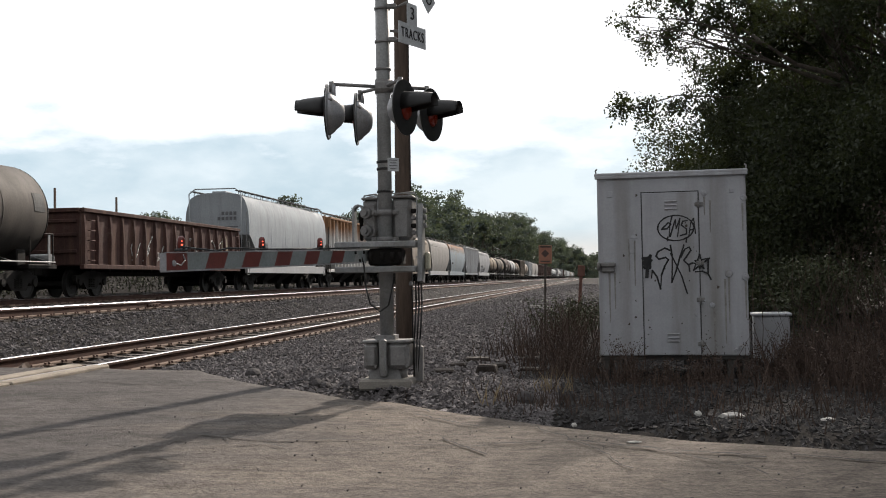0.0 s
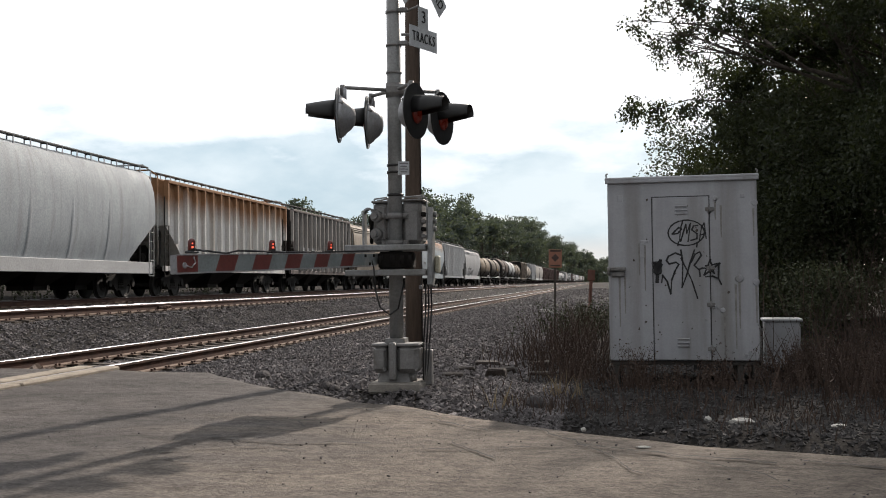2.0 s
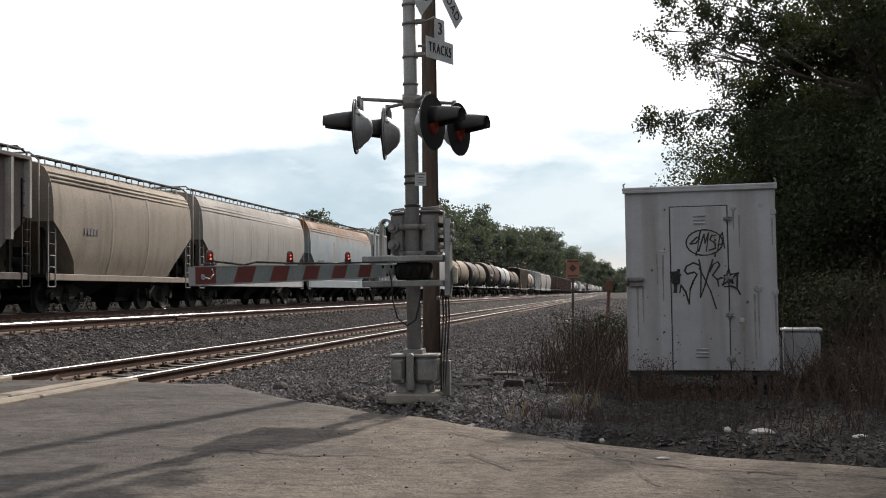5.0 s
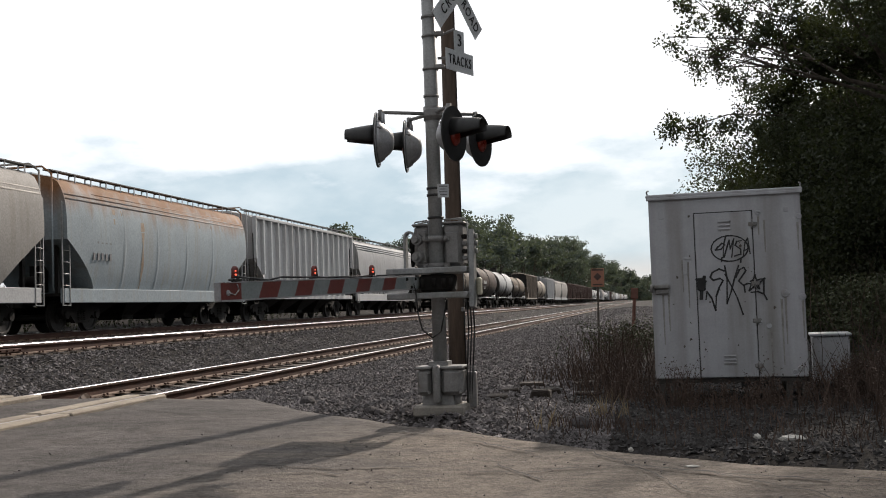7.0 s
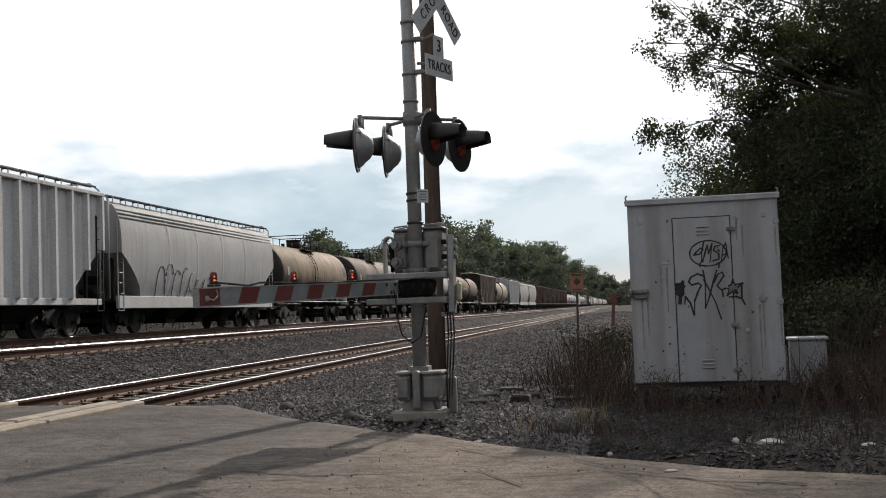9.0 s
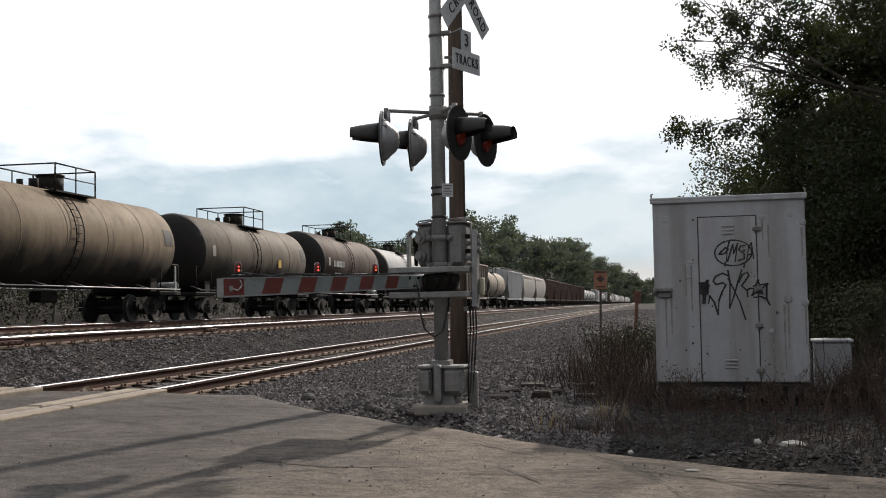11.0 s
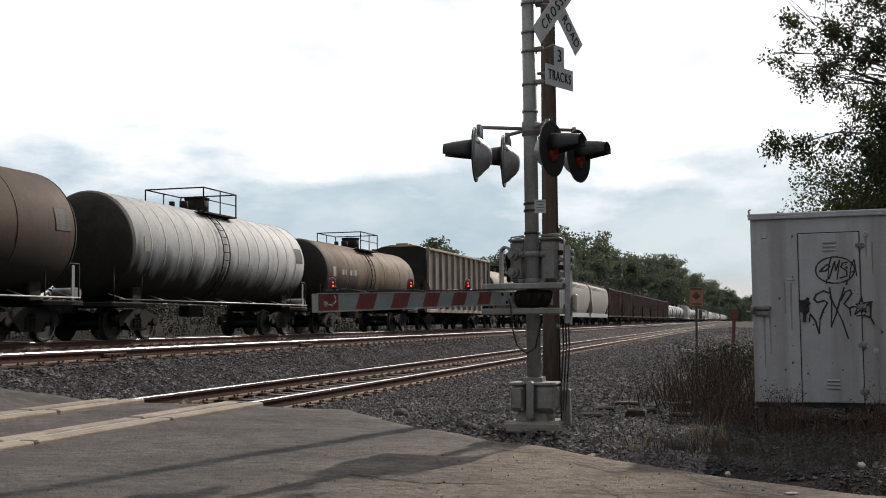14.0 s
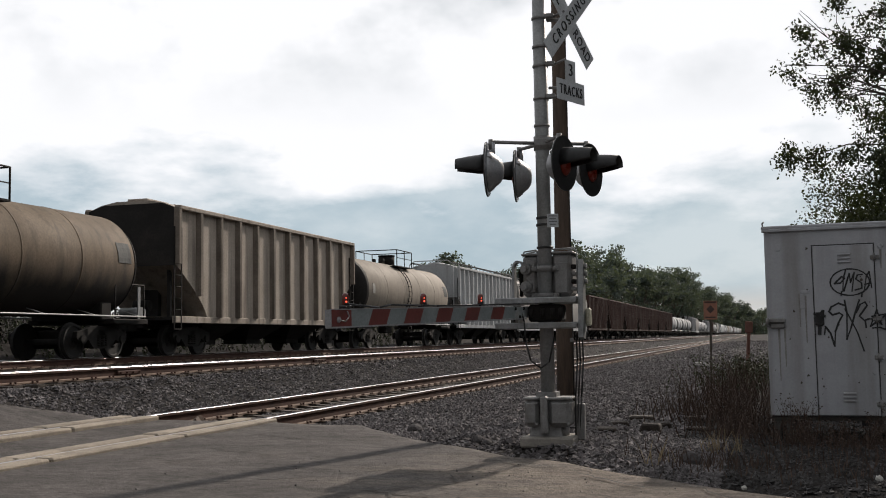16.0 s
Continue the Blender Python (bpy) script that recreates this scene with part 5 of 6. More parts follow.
for i, q in enumerate(PROTO):
    q.location = (-14 - 12 * i, 930 + 20 * i, land_z(-14 - 12 * i, 930) - 0.3)
for x, y, h in ((-42.0, 100.0, 5.3), (-39.6, 97.0, 5.2), (-53.0, 108.0, 6.3)):
    copy_thing(PROTO[1], pose(x, y, land_z(x, y) - 0.3) @ Matrix.Diagonal((h / 15, h / 15, h / 15, 1)))
# bare poles beyond the train
for x, y, h in ((-38, 72, 5.6), (-38, 82, 5.7)):
    bm = B()
    tube(bm, (0, 0, -0.2), (0, 0, h), 0.11, 0.09, n=10)
    tagged(part("post", bm, M_POLE), "bare wooden post beyond the tracks", "post", "posts").location = (x, y, land_z(x, y))

# ---- the train
SPEED = 13.55
TX = (T3[0] + T3[1]) / 2
TZ = Z3[0]
CARS, WHEELS = [], []
SHARED = {}


def shared(name, make, material, parent, m=None, label="", smooth=False):
    """A part that shares its mesh with all parts of the same name and material."""
    key = (name, material.name)
    if key not in SHARED:
        ob = part(name, make(), material, smooth=smooth)
        SHARED[key] = ob.data
    else:
        ob = new(name, SHARED[key])
    ob.parent = parent
    if m is not None:
        ob.matrix_local = m
    if label:
        ob["label"] = label
    return ob


def wheelset_mesh():
    bm = B()
    tube(bm, (-0.75, 0, 0), (0.75, 0, 0), 0.085, n=12)
    for s in (-1, 1):
        prof = [(0.66, 0.44), (0.675, 0.50), (0.70, 0.50), (0.715, 0.465), (0.81, 0.455), (0.815, 0.40), (0.78, 0.37), (0.775, 0.2), (0.81, 0.14), (0.815, 0.05)]
        loft(bm, [[(s * x, r * math.cos(a), r * math.sin(a)) for a in [2 * math.pi * i / 28 for i in range(28)]] for x, r in prof])
        for k in range(3):
            a = 2 * math.pi * k / 3
            tube(bm, (s * 0.80, 0.07 * math.cos(a), 0.07 * math.sin(a)), (s * 0.85, 0.07 * math.cos(a), 0.07 * math.sin(a)), 0.025, n=6)
    return fixed(bm)


def side_frame_mesh():
    bm = B()
    pts = [(-1.12, 0.55), (-1.10, 0.70), (-0.80, 0.74), (-0.45, 0.86), (0.45, 0.86), (0.80, 0.74), (1.10, 0.70), (1.12, 0.55), (1.0, 0.40), (0.78, 0.40), (0.62, 0.50), (0.36, 0.26), (-0.36, 0.26), (-0.62, 0.50), (-0.78, 0.40), (-1.0, 0.40)]
    extrude_yz(bm, pts, -0.07, 0.07)
    for y in (-0.89, 0.89):
        tube(bm, (0.05, y, 0.5), (0.13, y, 0.5), 0.12, n=12)
    for y in (-0.16, 0.0, 0.16):
        for k in range(5):
            tube(bm, (0.06, y, 0.34 + 0.06 * k), (0.06, y, 0.37 + 0.06 * k), 0.065, n=10)
    return fixed(bm)


def bolster_mesh():
    bm = B()
    box(bm, (0, 0, 0.62), (2.1, 0.36, 0.3), bevel=0.04)
    box(bm, (0, 0.5, 0.35), (1.6, 0.1, 0.14))
    box(bm, (0, -0.5, 0.35), (1.6, 0.1, 0.14))
    return bm


def coupler_mesh():
    bm = B()
    box(bm, (0, 0.15, 0.85), (0.26, 0.7, 0.24), bevel=0.03)
    box(bm, (0.04, 0.60, 0.85), (0.30, 0.28, 0.30), bevel=0.06)
    path_tube(bm, [(0.45, 0.2, 0.8), (0.43, 0.4, 0.62), (0.3, 0.6, 0.5), (0.16, 0.75, 0.48)], 0.03)
    tube(bm, (0.25, 0.0, 0.95), (1.35, 0.0, 1.0), 0.018, n=6)
    return bm


def truck(car, y):
    t = shared("truck", bolster_mesh, M_DARK, car, pose(0, y, 0), "dark grimy four-wheel truck")
    for s in (-1, 1):
        shared("side_frame", side_frame_mesh, M_DARK, t, pose(s * 0.98, 0, 0, 0, 0, 0 if s > 0 else 180))
    for wy in (-0.89, 0.89):
        WHEELS.append(shared("wheelset", wheelset_mesh, M_WHEEL, t, pose(0, wy, 0.457)))


def running_gear(car, ln, inset=2.3):
    for s in (-1, 1):
        truck(car, s * (ln / 2 - inset))
        shared("coupler", coupler_mesh, M_DARK, car, pose(0, s * (ln / 2 - 0.72), 0, 0, 0, 0 if s > 0 else 180))


def ladder_mesh():
    bm = B()
    for y in (-0.2, 0.2):
        box(bm, (0, y, 1.3), (0.03, 0.04, 2.6))
    for k in range(8):
        tube(bm, (0, -0.2, 0.15 + 0.34 * k), (0, 0.2, 0.15 + 0.34 * k), 0.014, n=5)
    for y in (-0.2, 0.2):
        box(bm, (0, y, -0.22), (0.03, 0.03, 0.44))
    box(bm, (0, 0, -0.42), (0.04, 0.42, 0.03))
    return bm


def brake_mesh():
    bm = B()
    tube(bm, (0, 0, 0), (0, 0.06, 0), 0.28, n=20)
    return bm


def hatch_mesh():
    bm = B()
    box(bm, (0, 0, 0), (0.7, 1.25, 0.12), bevel=0.03)
    return bm


def cylinder_mesh():
    bm = B()
    tube(bm, (0.5, 0.1, -0.7), (1.0, 0.1, -0.7), 0.16, n=12)
    return bm


def marks(car, x, rows, material, lean=0.0):
    """Stencilled data as plain bars: rows of (y, z, count, width, height)."""
    for y, z, n, w, h in rows:
        bm = B()
        for k in range(n):
            box(bm, (x, y - k * w * 1.25, z), (0.012, w * 0.55, h))
        tagged(part("stencil", bm, material, car, "stencilled lettering shown as bars"), kind="stuff")


SMOOTH_W = [(1.15, 1.34), (1.5, 1.46), (2.0, 1.56), (2.6, 1.61), (3.2, 1.61), (3.7, 1.56), (4.02, 1.47), (4.28, 1.32)]
FLAT_W = [(1.15, 1.47), (4.38, 1.47)]


def hopper(label, near, far, material, roof=None, ribs=False, sill=None, bays=3, end=None, slope=1.9, top=0.0, open_top=False, boards=True, rib_paint=None, rib_gap=0.92):
    ln = far - near
    car = thing("hopper_car", label, "freight car", pose(TX, (near + far) / 2, TZ), "cars of the freight train")
    e = ln / 2 - 0.6
    table = FLAT_W if ribs else SMOOTH_W
    zt = table[-1][0] + top

    def bottom(y):
        d = max(0.0, abs(y) - (e - slope)) / slope
        return 1.15 + 1.55 * d ** 0.75

    ys = sorted({round(v, 3) for v in np.linspace(-e, e, 25)} | {-e + slope * k / 6 for k in range(7)} | {e - slope * k / 6 for k in range(7)})
    bm = B()
    rings = []
    for y in ys:
        zb = bottom(y)
        pos = [(interp(table, zb + (zt - top - zb) * k / 8), zb + (zt - zb) * k / 8) for k in range(9)]
        crown = [] if open_top else [(1.05, zt + 0.16), (0.55, zt + 0.25)]
        right = pos + crown
        rings.append([(w, y, z) for w, z in right] + [(-w, y, z) for w, z in right[::-1]])
    loft(bm, rings, smooth=not ribs)
    fixed(bm)
    for edge in bm.edges:
        if len(edge.link_faces) == 2 and edge.calc_face_angle() > 0.6:
            edge.smooth = False
    part("hopper_body", bm, material, car)
    if not ribs:
        for k in range(3):
            bm = B()
            z = 3.88 + 0.13 * k
            w = interp(SMOOTH_W, z)
            for s in (-1, 1):
                tube(bm, (s * w, -e + 0.05, z), (s * w, e - 0.05, z), 0.035, n=6)
            part("side_rib", bm, material, car)
        n = bays + 1
        for k in range(1, n):
            bm = B()
            y = -e + slope * 0.6 + (2 * e - slope * 1.2) * k / n
            loft(bm, [[(interp(SMOOTH_W, z) + o, y + dy, z) for z, _ in SMOOTH_W] for dy, o in ((-0.10, -0.004), (-0.03, 0.008), (0.03, 0.008), (0.10, -0.004))], caps=False, closed=False, smooth=True)
            part("seam", bm, material, car)
    else:
        n = int(2 * e / rib_gap)
        for k in range(n + 1):
            y = -e + 0.04 + (2 * e - 0.08) * k / n
            zb = bottom(y) if abs(y) < e - 0.1 else 2.7
            for s in (-1, 1):
                bm = B()
                loft(bm, [[(s * 1.47, y - 0.13, z), (s * 1.62, y - 0.06, z), (s * 1.62, y + 0.06, z), (s * 1.47, y + 0.13, z)] for z in (zb, zt)])
                part("rib", fixed(bm), rib_paint or material, car)
        bm = B()
        for s in (-1, 1):
            box(bm, (s * 1.53, 0, zt), (0.20, 2 * e, 0.13), bevel=0.02)
        part("top_chord", bm, material, car)
    dark = end or M_DARK
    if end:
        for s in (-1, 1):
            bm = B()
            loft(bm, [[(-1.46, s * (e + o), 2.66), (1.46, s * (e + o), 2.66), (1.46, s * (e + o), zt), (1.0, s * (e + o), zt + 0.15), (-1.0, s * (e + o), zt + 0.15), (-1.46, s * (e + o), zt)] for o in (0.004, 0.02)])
            part("end_sheet", fixed(bm), end, car, "near-black end sheet")
    bm = B()
    for s in (-1, 1):
        box(bm, (s * 1.43, 0, 1.06), (0.14, ln - 1.2, 0.42 if sill else 0.20), bevel=0.015)
    part("side_sill", bm, sill or material, car, "long side sill")
    bm = B()
    box(bm, (0, 0, 0.98), (0.62, ln - 1.3, 0.3))
    for s in (-1, 1):
        box(bm, (0, s * (ln / 2 - 1.4), 1.10), (2.8, 1.5, 0.08))
        for x in (-1.1, 1.1):
            box(bm, (x, s * (e - 0.3), 2.0), (0.10, 0.12, 1.8))
        box(bm, (0, s * (e - slope * 0.6), 1.9), (0.5, 0.2, 1.4))
    part("underframe", bm, dark, car, "dark underframe and end posts")
    for k in range(bays):
        w = (2 * e - 2 * slope - 0.4) / bays
        yc = -e + slope + 0.2 + w * (k + 0.5)
        bm = B()
        loft(bm, [[(sx * a, yc + sy * b, z) for sx, sy in ((-1, -1), (1, -1), (1, 1), (-1, 1))] for z, a, b in ((1.17, 1.3, w / 2), (0.85, 0.9, w * 0.36), (0.45, 0.45, w * 0.16), (0.30, 0.45, w * 0.16))])
        part("hopper_bay", fixed(bm), M_DARK, car, "dark discharge bay")
    if not open_top:
        for x in (-1.12, 1.12) if boards else ():
            bm = B()
            box(bm, (x, 0, zt + 0.32), (0.24, 2 * e + 0.5, 0.035))
            k = 0
            y = -e + 0.2
            while y < e:
                box(bm, (x, y, zt + 0.285), (0.22, 0.03, 0.035))
                y += 0.95
            walk_part = part("running_board", bm, M_WALKWAY, car, "roof walkway on brackets")
            bm = B()
            y = -e + 0.2
            while y < e:
                for dx in (-0.10, 0.10):
                    box(bm, (x + dx, y, zt + 0.19), (0.02, 0.05, 0.26))
                y += 0.95
            tagged(part("board_brackets", bm, M_ALLOY, walk_part, "pale steel brackets under the walkway"), kind="stuff")
        for k in range(int(2 * e / 1.6)):
            shared("roof_hatch", hatch_mesh, roof or material, car, pose(0, -e + 0.9 + 1.6 * k, zt + 0.30))
        for s in (-1, 1) if boards else ():
            bm = B()
            path_tube(bm, [(-1.3, s * (e + 0.05), 1.2), (-1.3, s * (e + 0.28), zt + 0.2), (-1.0, s * (e + 0.28), zt + 0.42), (1.0, s * (e + 0.28), zt + 0.42), (1.3, s * (e + 0.28), zt + 0.2), (1.3, s * (e + 0.28), 1.2)], 0.03)
            part("end_cage", bm, material, car, "tubular end cage")
    for s in (-1, 1):
        shared("ladder", ladder_mesh, M_DARK if ribs else M_GALV, car, pose(1.50, s * (e - 0.10), 1.2))
        shared("ladder", ladder_mesh, M_DARK if ribs else M_GALV, car, pose(-1.50, s * (e - 0.10), 1.2))
    shared("brake_wheel", brake_mesh, M_DARK, car, pose(-0.4, -e - 0.05, 2.2))
    shared("brake_cylinder", cylinder_mesh, M_DARK, car, pose(-0.4, -e - 0.05, 2.2))
    running_gear(car, ln)
    CARS.append((car, (near + far) / 2))
    return car


def tank_car(label, near, far, material, bands=0, under=None, r=1.50, placard=None):
    ln = far - near
    car = thing("tank_car", label, "freight car", pose(TX, (near + far) / 2, TZ), "cars of the freight train")
    e = ln / 2 - 0.95
    zc = 1.1 + r
    bm = B()
    prof = [(-e, 0.04), (-e + 0.05, 0.45), (-e + 0.16, 0.78), (-e + 0.34, 0.95), (-e + 0.55, 1.0), (-e / 3, 1.0), (e / 3, 1.0), (e - 0.55, 1.0), (e - 0.34, 0.95), (e - 0.16, 0.78), (e - 0.05, 0.45), (e, 0.04)]
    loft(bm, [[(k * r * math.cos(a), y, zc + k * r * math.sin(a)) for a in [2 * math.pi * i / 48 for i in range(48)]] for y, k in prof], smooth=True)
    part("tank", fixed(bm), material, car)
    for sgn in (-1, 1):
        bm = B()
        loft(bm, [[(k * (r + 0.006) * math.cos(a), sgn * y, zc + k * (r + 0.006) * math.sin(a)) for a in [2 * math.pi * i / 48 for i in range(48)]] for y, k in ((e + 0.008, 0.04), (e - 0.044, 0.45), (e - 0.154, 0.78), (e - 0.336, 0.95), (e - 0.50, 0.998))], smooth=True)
        part("tank_head", fixed(bm), P_HEAD, car, "near-black tank end")
    nb = bands or 5
    for k in range(1, nb):
        y = -e + 0.55 + (2 * e - 1.1) * k / nb
        bm = B()
        wd = 0.02
        loft(bm, [[((r + o) * math.cos(a), y + d, zc + (r + o) * math.sin(a)) for a in [2 * math.pi * i / 40 for i in range(40)]] for d, o in ((-wd * 1.6, -0.002), (-wd, 0.010), (wd, 0.010), (wd * 1.6, -0.002))], caps=False, smooth=True)
        part("weld_band", fixed(bm), material, car)
    for s in (-1, 1):
        bm = B()
        box(bm, (0, s * (ln / 2 - 1.5), 0.98), (2.7, 1.7, 0.14), bevel=0.02)
        box(bm, (0, s * (ln / 2 - 2.3), 1.25), (2.2, 0.5, 0.5), bevel=0.04)
        part("stub_sill", bm, M_DARK, car, "dark stub sill and saddle")
        for x in (-1.3, 1.3):
            rail = B()
            path_tube(rail, [(x, s * (ln / 2 - 2.2), 1.0), (x, s * (ln / 2 - 2.2), 2.0), (x, s * (ln / 2 - 0.8), 2.0), (x, s * (ln / 2 - 0.8), 1.0)], 0.022)
            part("end_railing", rail, M_DARK, car)
    bm = B()
    box(bm, (0, 0, 0.85), (0.4, 1.0, 0.35), bevel=0.05)
    part("outlet_valve", bm, M_DARK, car, "dark bottom outlet")
    bm = B()
    tube(bm, (0.55, ln / 2 - 0.75, 1.24), (1.25, ln / 2 - 0.75, 1.24), 0.15, n=14)
    part("air_reservoir", bm, M_GALV, car, "pale air reservoir on the end platform")
    bm = B()
    box(bm, (1.33, ln / 2 - 1.1, 1.5), (0.03, 0.12, 0.9))
    part("brake_bracket", bm, M_GALV, car, "pale upright bracket")
    for y, z, w, h, m in ((e - 1.0, 0.30, 0.6, 0.55, "dark"), (-e + 1.1, 0.05, 0.32, 0.42, "pale")):
        bm = B()
        g = [math.asin((z + h * (q / 4 - 0.5)) / r) for q in range(5)]
        loft(bm, [[((r + o) * math.cos(a), y + w * d, zc + (r + o) * math.sin(a)) for o, d in ((0.004, -0.5), (0.012, -0.5), (0.012, 0.5), (0.004, 0.5))] for a in g])
        part("data_panel", fixed(bm), P_PANEL if m == "dark" else P_PATCH, car, "grey data panel" if m == "dark" else "pale data panel")
    bm = B()
    for x in (-1.42, 1.42):
        tube(bm, (x, -ln / 2 + 0.9, 1.12), (x, ln / 2 - 0.9, 1.12), 0.022, n=6)
        for k in range(7):
            y = -ln / 2 + 1.2 + (ln - 2.4) * k / 6
            tube(bm, (x, y, 1.12), (x * 0.62, y, 1.28), 0.016, n=5)
    part("handrail", bm, M_GALV, car, "long pale handrail along the tank")
    bm = B()
    zt = zc + r
    tube(bm, (0, 0.35, zt - 0.1), (0, 0.35, zt + 0.42), 0.40, n=18)
    tube(bm, (0, 0.35, zt + 0.42), (0, 0.35, zt + 0.47), 0.43, n=18)
    part("dome", bm, M_DARK, car, "dark valve housing on the tank top")
    for x, y, h, w in ((0.1, -0.7, 0.25, 0.15), (-0.2, -0.95, 0.22, 0.1)):
        bm = B()
        tube(bm, (x, y, zt - 0.1), (x, y, zt + h), w, n=10)
        part("valve", bm, M_DARK, car, "dark relief valve")
    bm = B()
    for x in (-0.85, 0.85):
        box(bm, (x, 0, zt - 0.18), (0.5, 2.3, 0.05))
        path_tube(bm, [(x * 1.25, -1.15, zt - 0.2), (x * 1.25, -1.15, zt + 0.62), (x * 1.25, 1.15, zt + 0.62), (x * 1.25, 1.15, zt - 0.2)], 0.026)
        tube(bm, (x * 1.25, -1.15, zt + 0.24), (x * 1.25, 1.15, zt + 0.24), 0.018, n=5)
        tube(bm, (x * 1.25, 0.0, zt - 0.2), (x * 1.25, 0.0, zt + 0.62), 0.022, n=5)
    for y in (-1.15, 1.15):
        tube(bm, (-1.06, y, zt + 0.62), (1.06, y, zt + 0.62), 0.024, n=5)
    part("dome_platform", bm, M_DARK, car, "railed platform round the valves")
    bm = B()
    for dy in (-0.22, 0.22):
        path_tube(bm, [((r + 0.07) * math.cos(a), -0.6 + dy, zc + (r + 0.07) * math.sin(a)) for a in [radians(70 - 10 * i) for i in range(14)]] + [(1.50, -0.6 + dy, 1.0), (1.52, -0.6 + dy, 0.5)], 0.018, n=5)
    for i in range(15):
        a = radians(66 - 9 * i)
        tube(bm, ((r + 0.07) * math.cos(a), -0.82, zc + (r + 0.07) * math.sin(a)), ((r + 0.07) * math.cos(a), -0.38, zc + (r + 0.07) * math.sin(a)), 0.013, n=5)
    for z in (1.0, 0.75, 0.5):
        tube(bm, (1.51, -0.82, z), (1.51, -0.38, z), 0.014, n=5)
    part("tank_ladder", bm, under or M_DARK, car, "steel ladder up the tank side")
    if placard:
        bm = B()
        a = radians(-8)
        box(bm, ((r + 0.02) * math.cos(a), 2.1, zc + (r + 0.02) * math.sin(a)), (0.02, 0.4, 0.34))
        part("placard", bm, placard, car, "small coloured placard")
    running_gear(car, ln, 2.4)
    CARS.append((car, (near + far) / 2))
    return car


def gondola(label, near, far, material):
    ln = far - near
    car = thing("gondola_car", label, "freight car", pose(TX, (near + far) / 2, TZ), "cars of the freight train")
    e = ln / 2 - 0.7
    for s in (-1, 1):
        bm = B()
        box(bm, (s * 1.45, 0, 1.95), (0.06, 2 * e, 1.75))
        part("side_wall", bm, material, car)
        bm = B()
        box(bm, (0, s * (e - 0.03), 1.95), (2.84, 0.06, 1.75))
        for z in (1.5, 2.05, 2.5):
            box(bm, (0, s * (e + 0.03), z), (2.7, 0.07, 0.12), bevel=0.02)
        part("end_wall", bm, material, car, "ribbed rusty end wall")
    bm = B()
    box(bm, (0, 0, 1.1), (2.84, 2 * e - 0.12, 0.1))
    part("deck", bm, material, car)
    n = 16
    for k in range(n + 1):
        y = -e + 0.12 + (2 * e - 0.24) * k / n
        for s in (-1, 1):
            bm = B()
            loft(bm, [[(s * 1.48, y - 0.10, z), (s * (1.48 + d), y - 0.05, z), (s * (1.48 + d), y + 0.05, z), (s * 1.48, y + 0.10, z)] for z, d in ((1.05, 0.10), (2.0, 0.12), (2.75, 0.07))])
            part("rib", fixed(bm), material, car)
    bm = B()
    for s in (-1, 1):
        box(bm, (s * 1.5, 0, 2.85), (0.2, 2 * e, 0.14), bevel=0.02)
        box(bm, (s * 1.5, 0, 1.0), (0.16, 2 * e, 0.16), bevel=0.02)
        box(bm, (0, s * e, 2.85), (2.9, 0.16, 0.14), bevel=0.02)
    part("top_chord", bm, material, car, "rusty top rail")
    bm = B()
    box(bm, (0, 0, 0.88), (0.5, 2 * e, 0.34))
    for k in range(7):
        box(bm, (0, -e + 2.5 + (2 * e - 5) * k / 6, 0.95), (2.6, 0.15, 0.2))
    part("underframe", bm, M_DARK, car)
    for s in (-1, 1):
        bm = B()
        for k in range(5):
            tube(bm, (1.6, s * (e - 0.75), 1.2 + 0.33 * k), (1.6, s * (e - 0.25), 1.2 + 0.33 * k), 0.018, n=5)
        part("grab_irons", bm, material, car, "rusty grab irons")
    running_gear(car, ln)
    CARS.append((car, (near + far) / 2))
    return car


def paint(name, a, b=None, streak=None, stain=None, stain_at=0.56, rough=0.72, scale=0.8, band=None):
    return mat(name, a, b, rough, scale=scale, fine=18, bump=0.05, streak=streak, stain=stain, stain_at=stain_at, band=band, gloss=0.13)


# tank bellies darken downwards: mostly underside shade put into the paint, with some grime
BELLY_SHADE_GRIME = ((0.035, 0.031, 0.028), "Z", 3.1, 1.3)
P_HEAD = paint("near_black_head", (0.032, 0.029, 0.027), (0.022, 0.02, 0.019), None, (0.05, 0.043, 0.038))
P_OLIVE = paint("olive_tank", (0.135, 0.112, 0.086), (0.10, 0.082, 0.063), (0.065, 0.053, 0.042), band=BELLY_SHADE_GRIME)
P_GREYTANK = paint("dull_grey_tank", (0.10, 0.088, 0.076), (0.075, 0.066, 0.058), (0.055, 0.048, 0.042), band=BELLY_SHADE_GRIME)
P_WTANK = paint("white_tank", (0.50, 0.505, 0.50), (0.43, 0.435, 0.43), (0.33, 0.325, 0.315), band=BELLY_SHADE_GRIME)
P_MAROON = paint("rusty_maroon", (0.094, 0.050, 0.043), (0.062, 0.037, 0.033), (0.15, 0.09, 0.065), (0.13, 0.095, 0.08), rough=0.85, scale=2)
P_BLUEWHITE = paint("pale_grey_blue", (0.40, 0.43, 0.45), (0.34, 0.365, 0.385), (0.28, 0.29, 0.295))
P_RUSTCREAM = paint("rust_streaked_cream", (0.64, 0.63, 0.61), (0.54, 0.53, 0.51), (0.30, 0.255, 0.21), None, band=((0.27, 0.145, 0.075), "Z", 2.5, 4.4))
P_GREYBROWN = paint("sooty_grey", (0.135, 0.112, 0.105), (0.095, 0.08, 0.075), (0.20, 0.18, 0.17))
P_TAN = paint("faded_tan", (0.32, 0.278, 0.228), (0.265, 0.228, 0.188), (0.21, 0.178, 0.146))
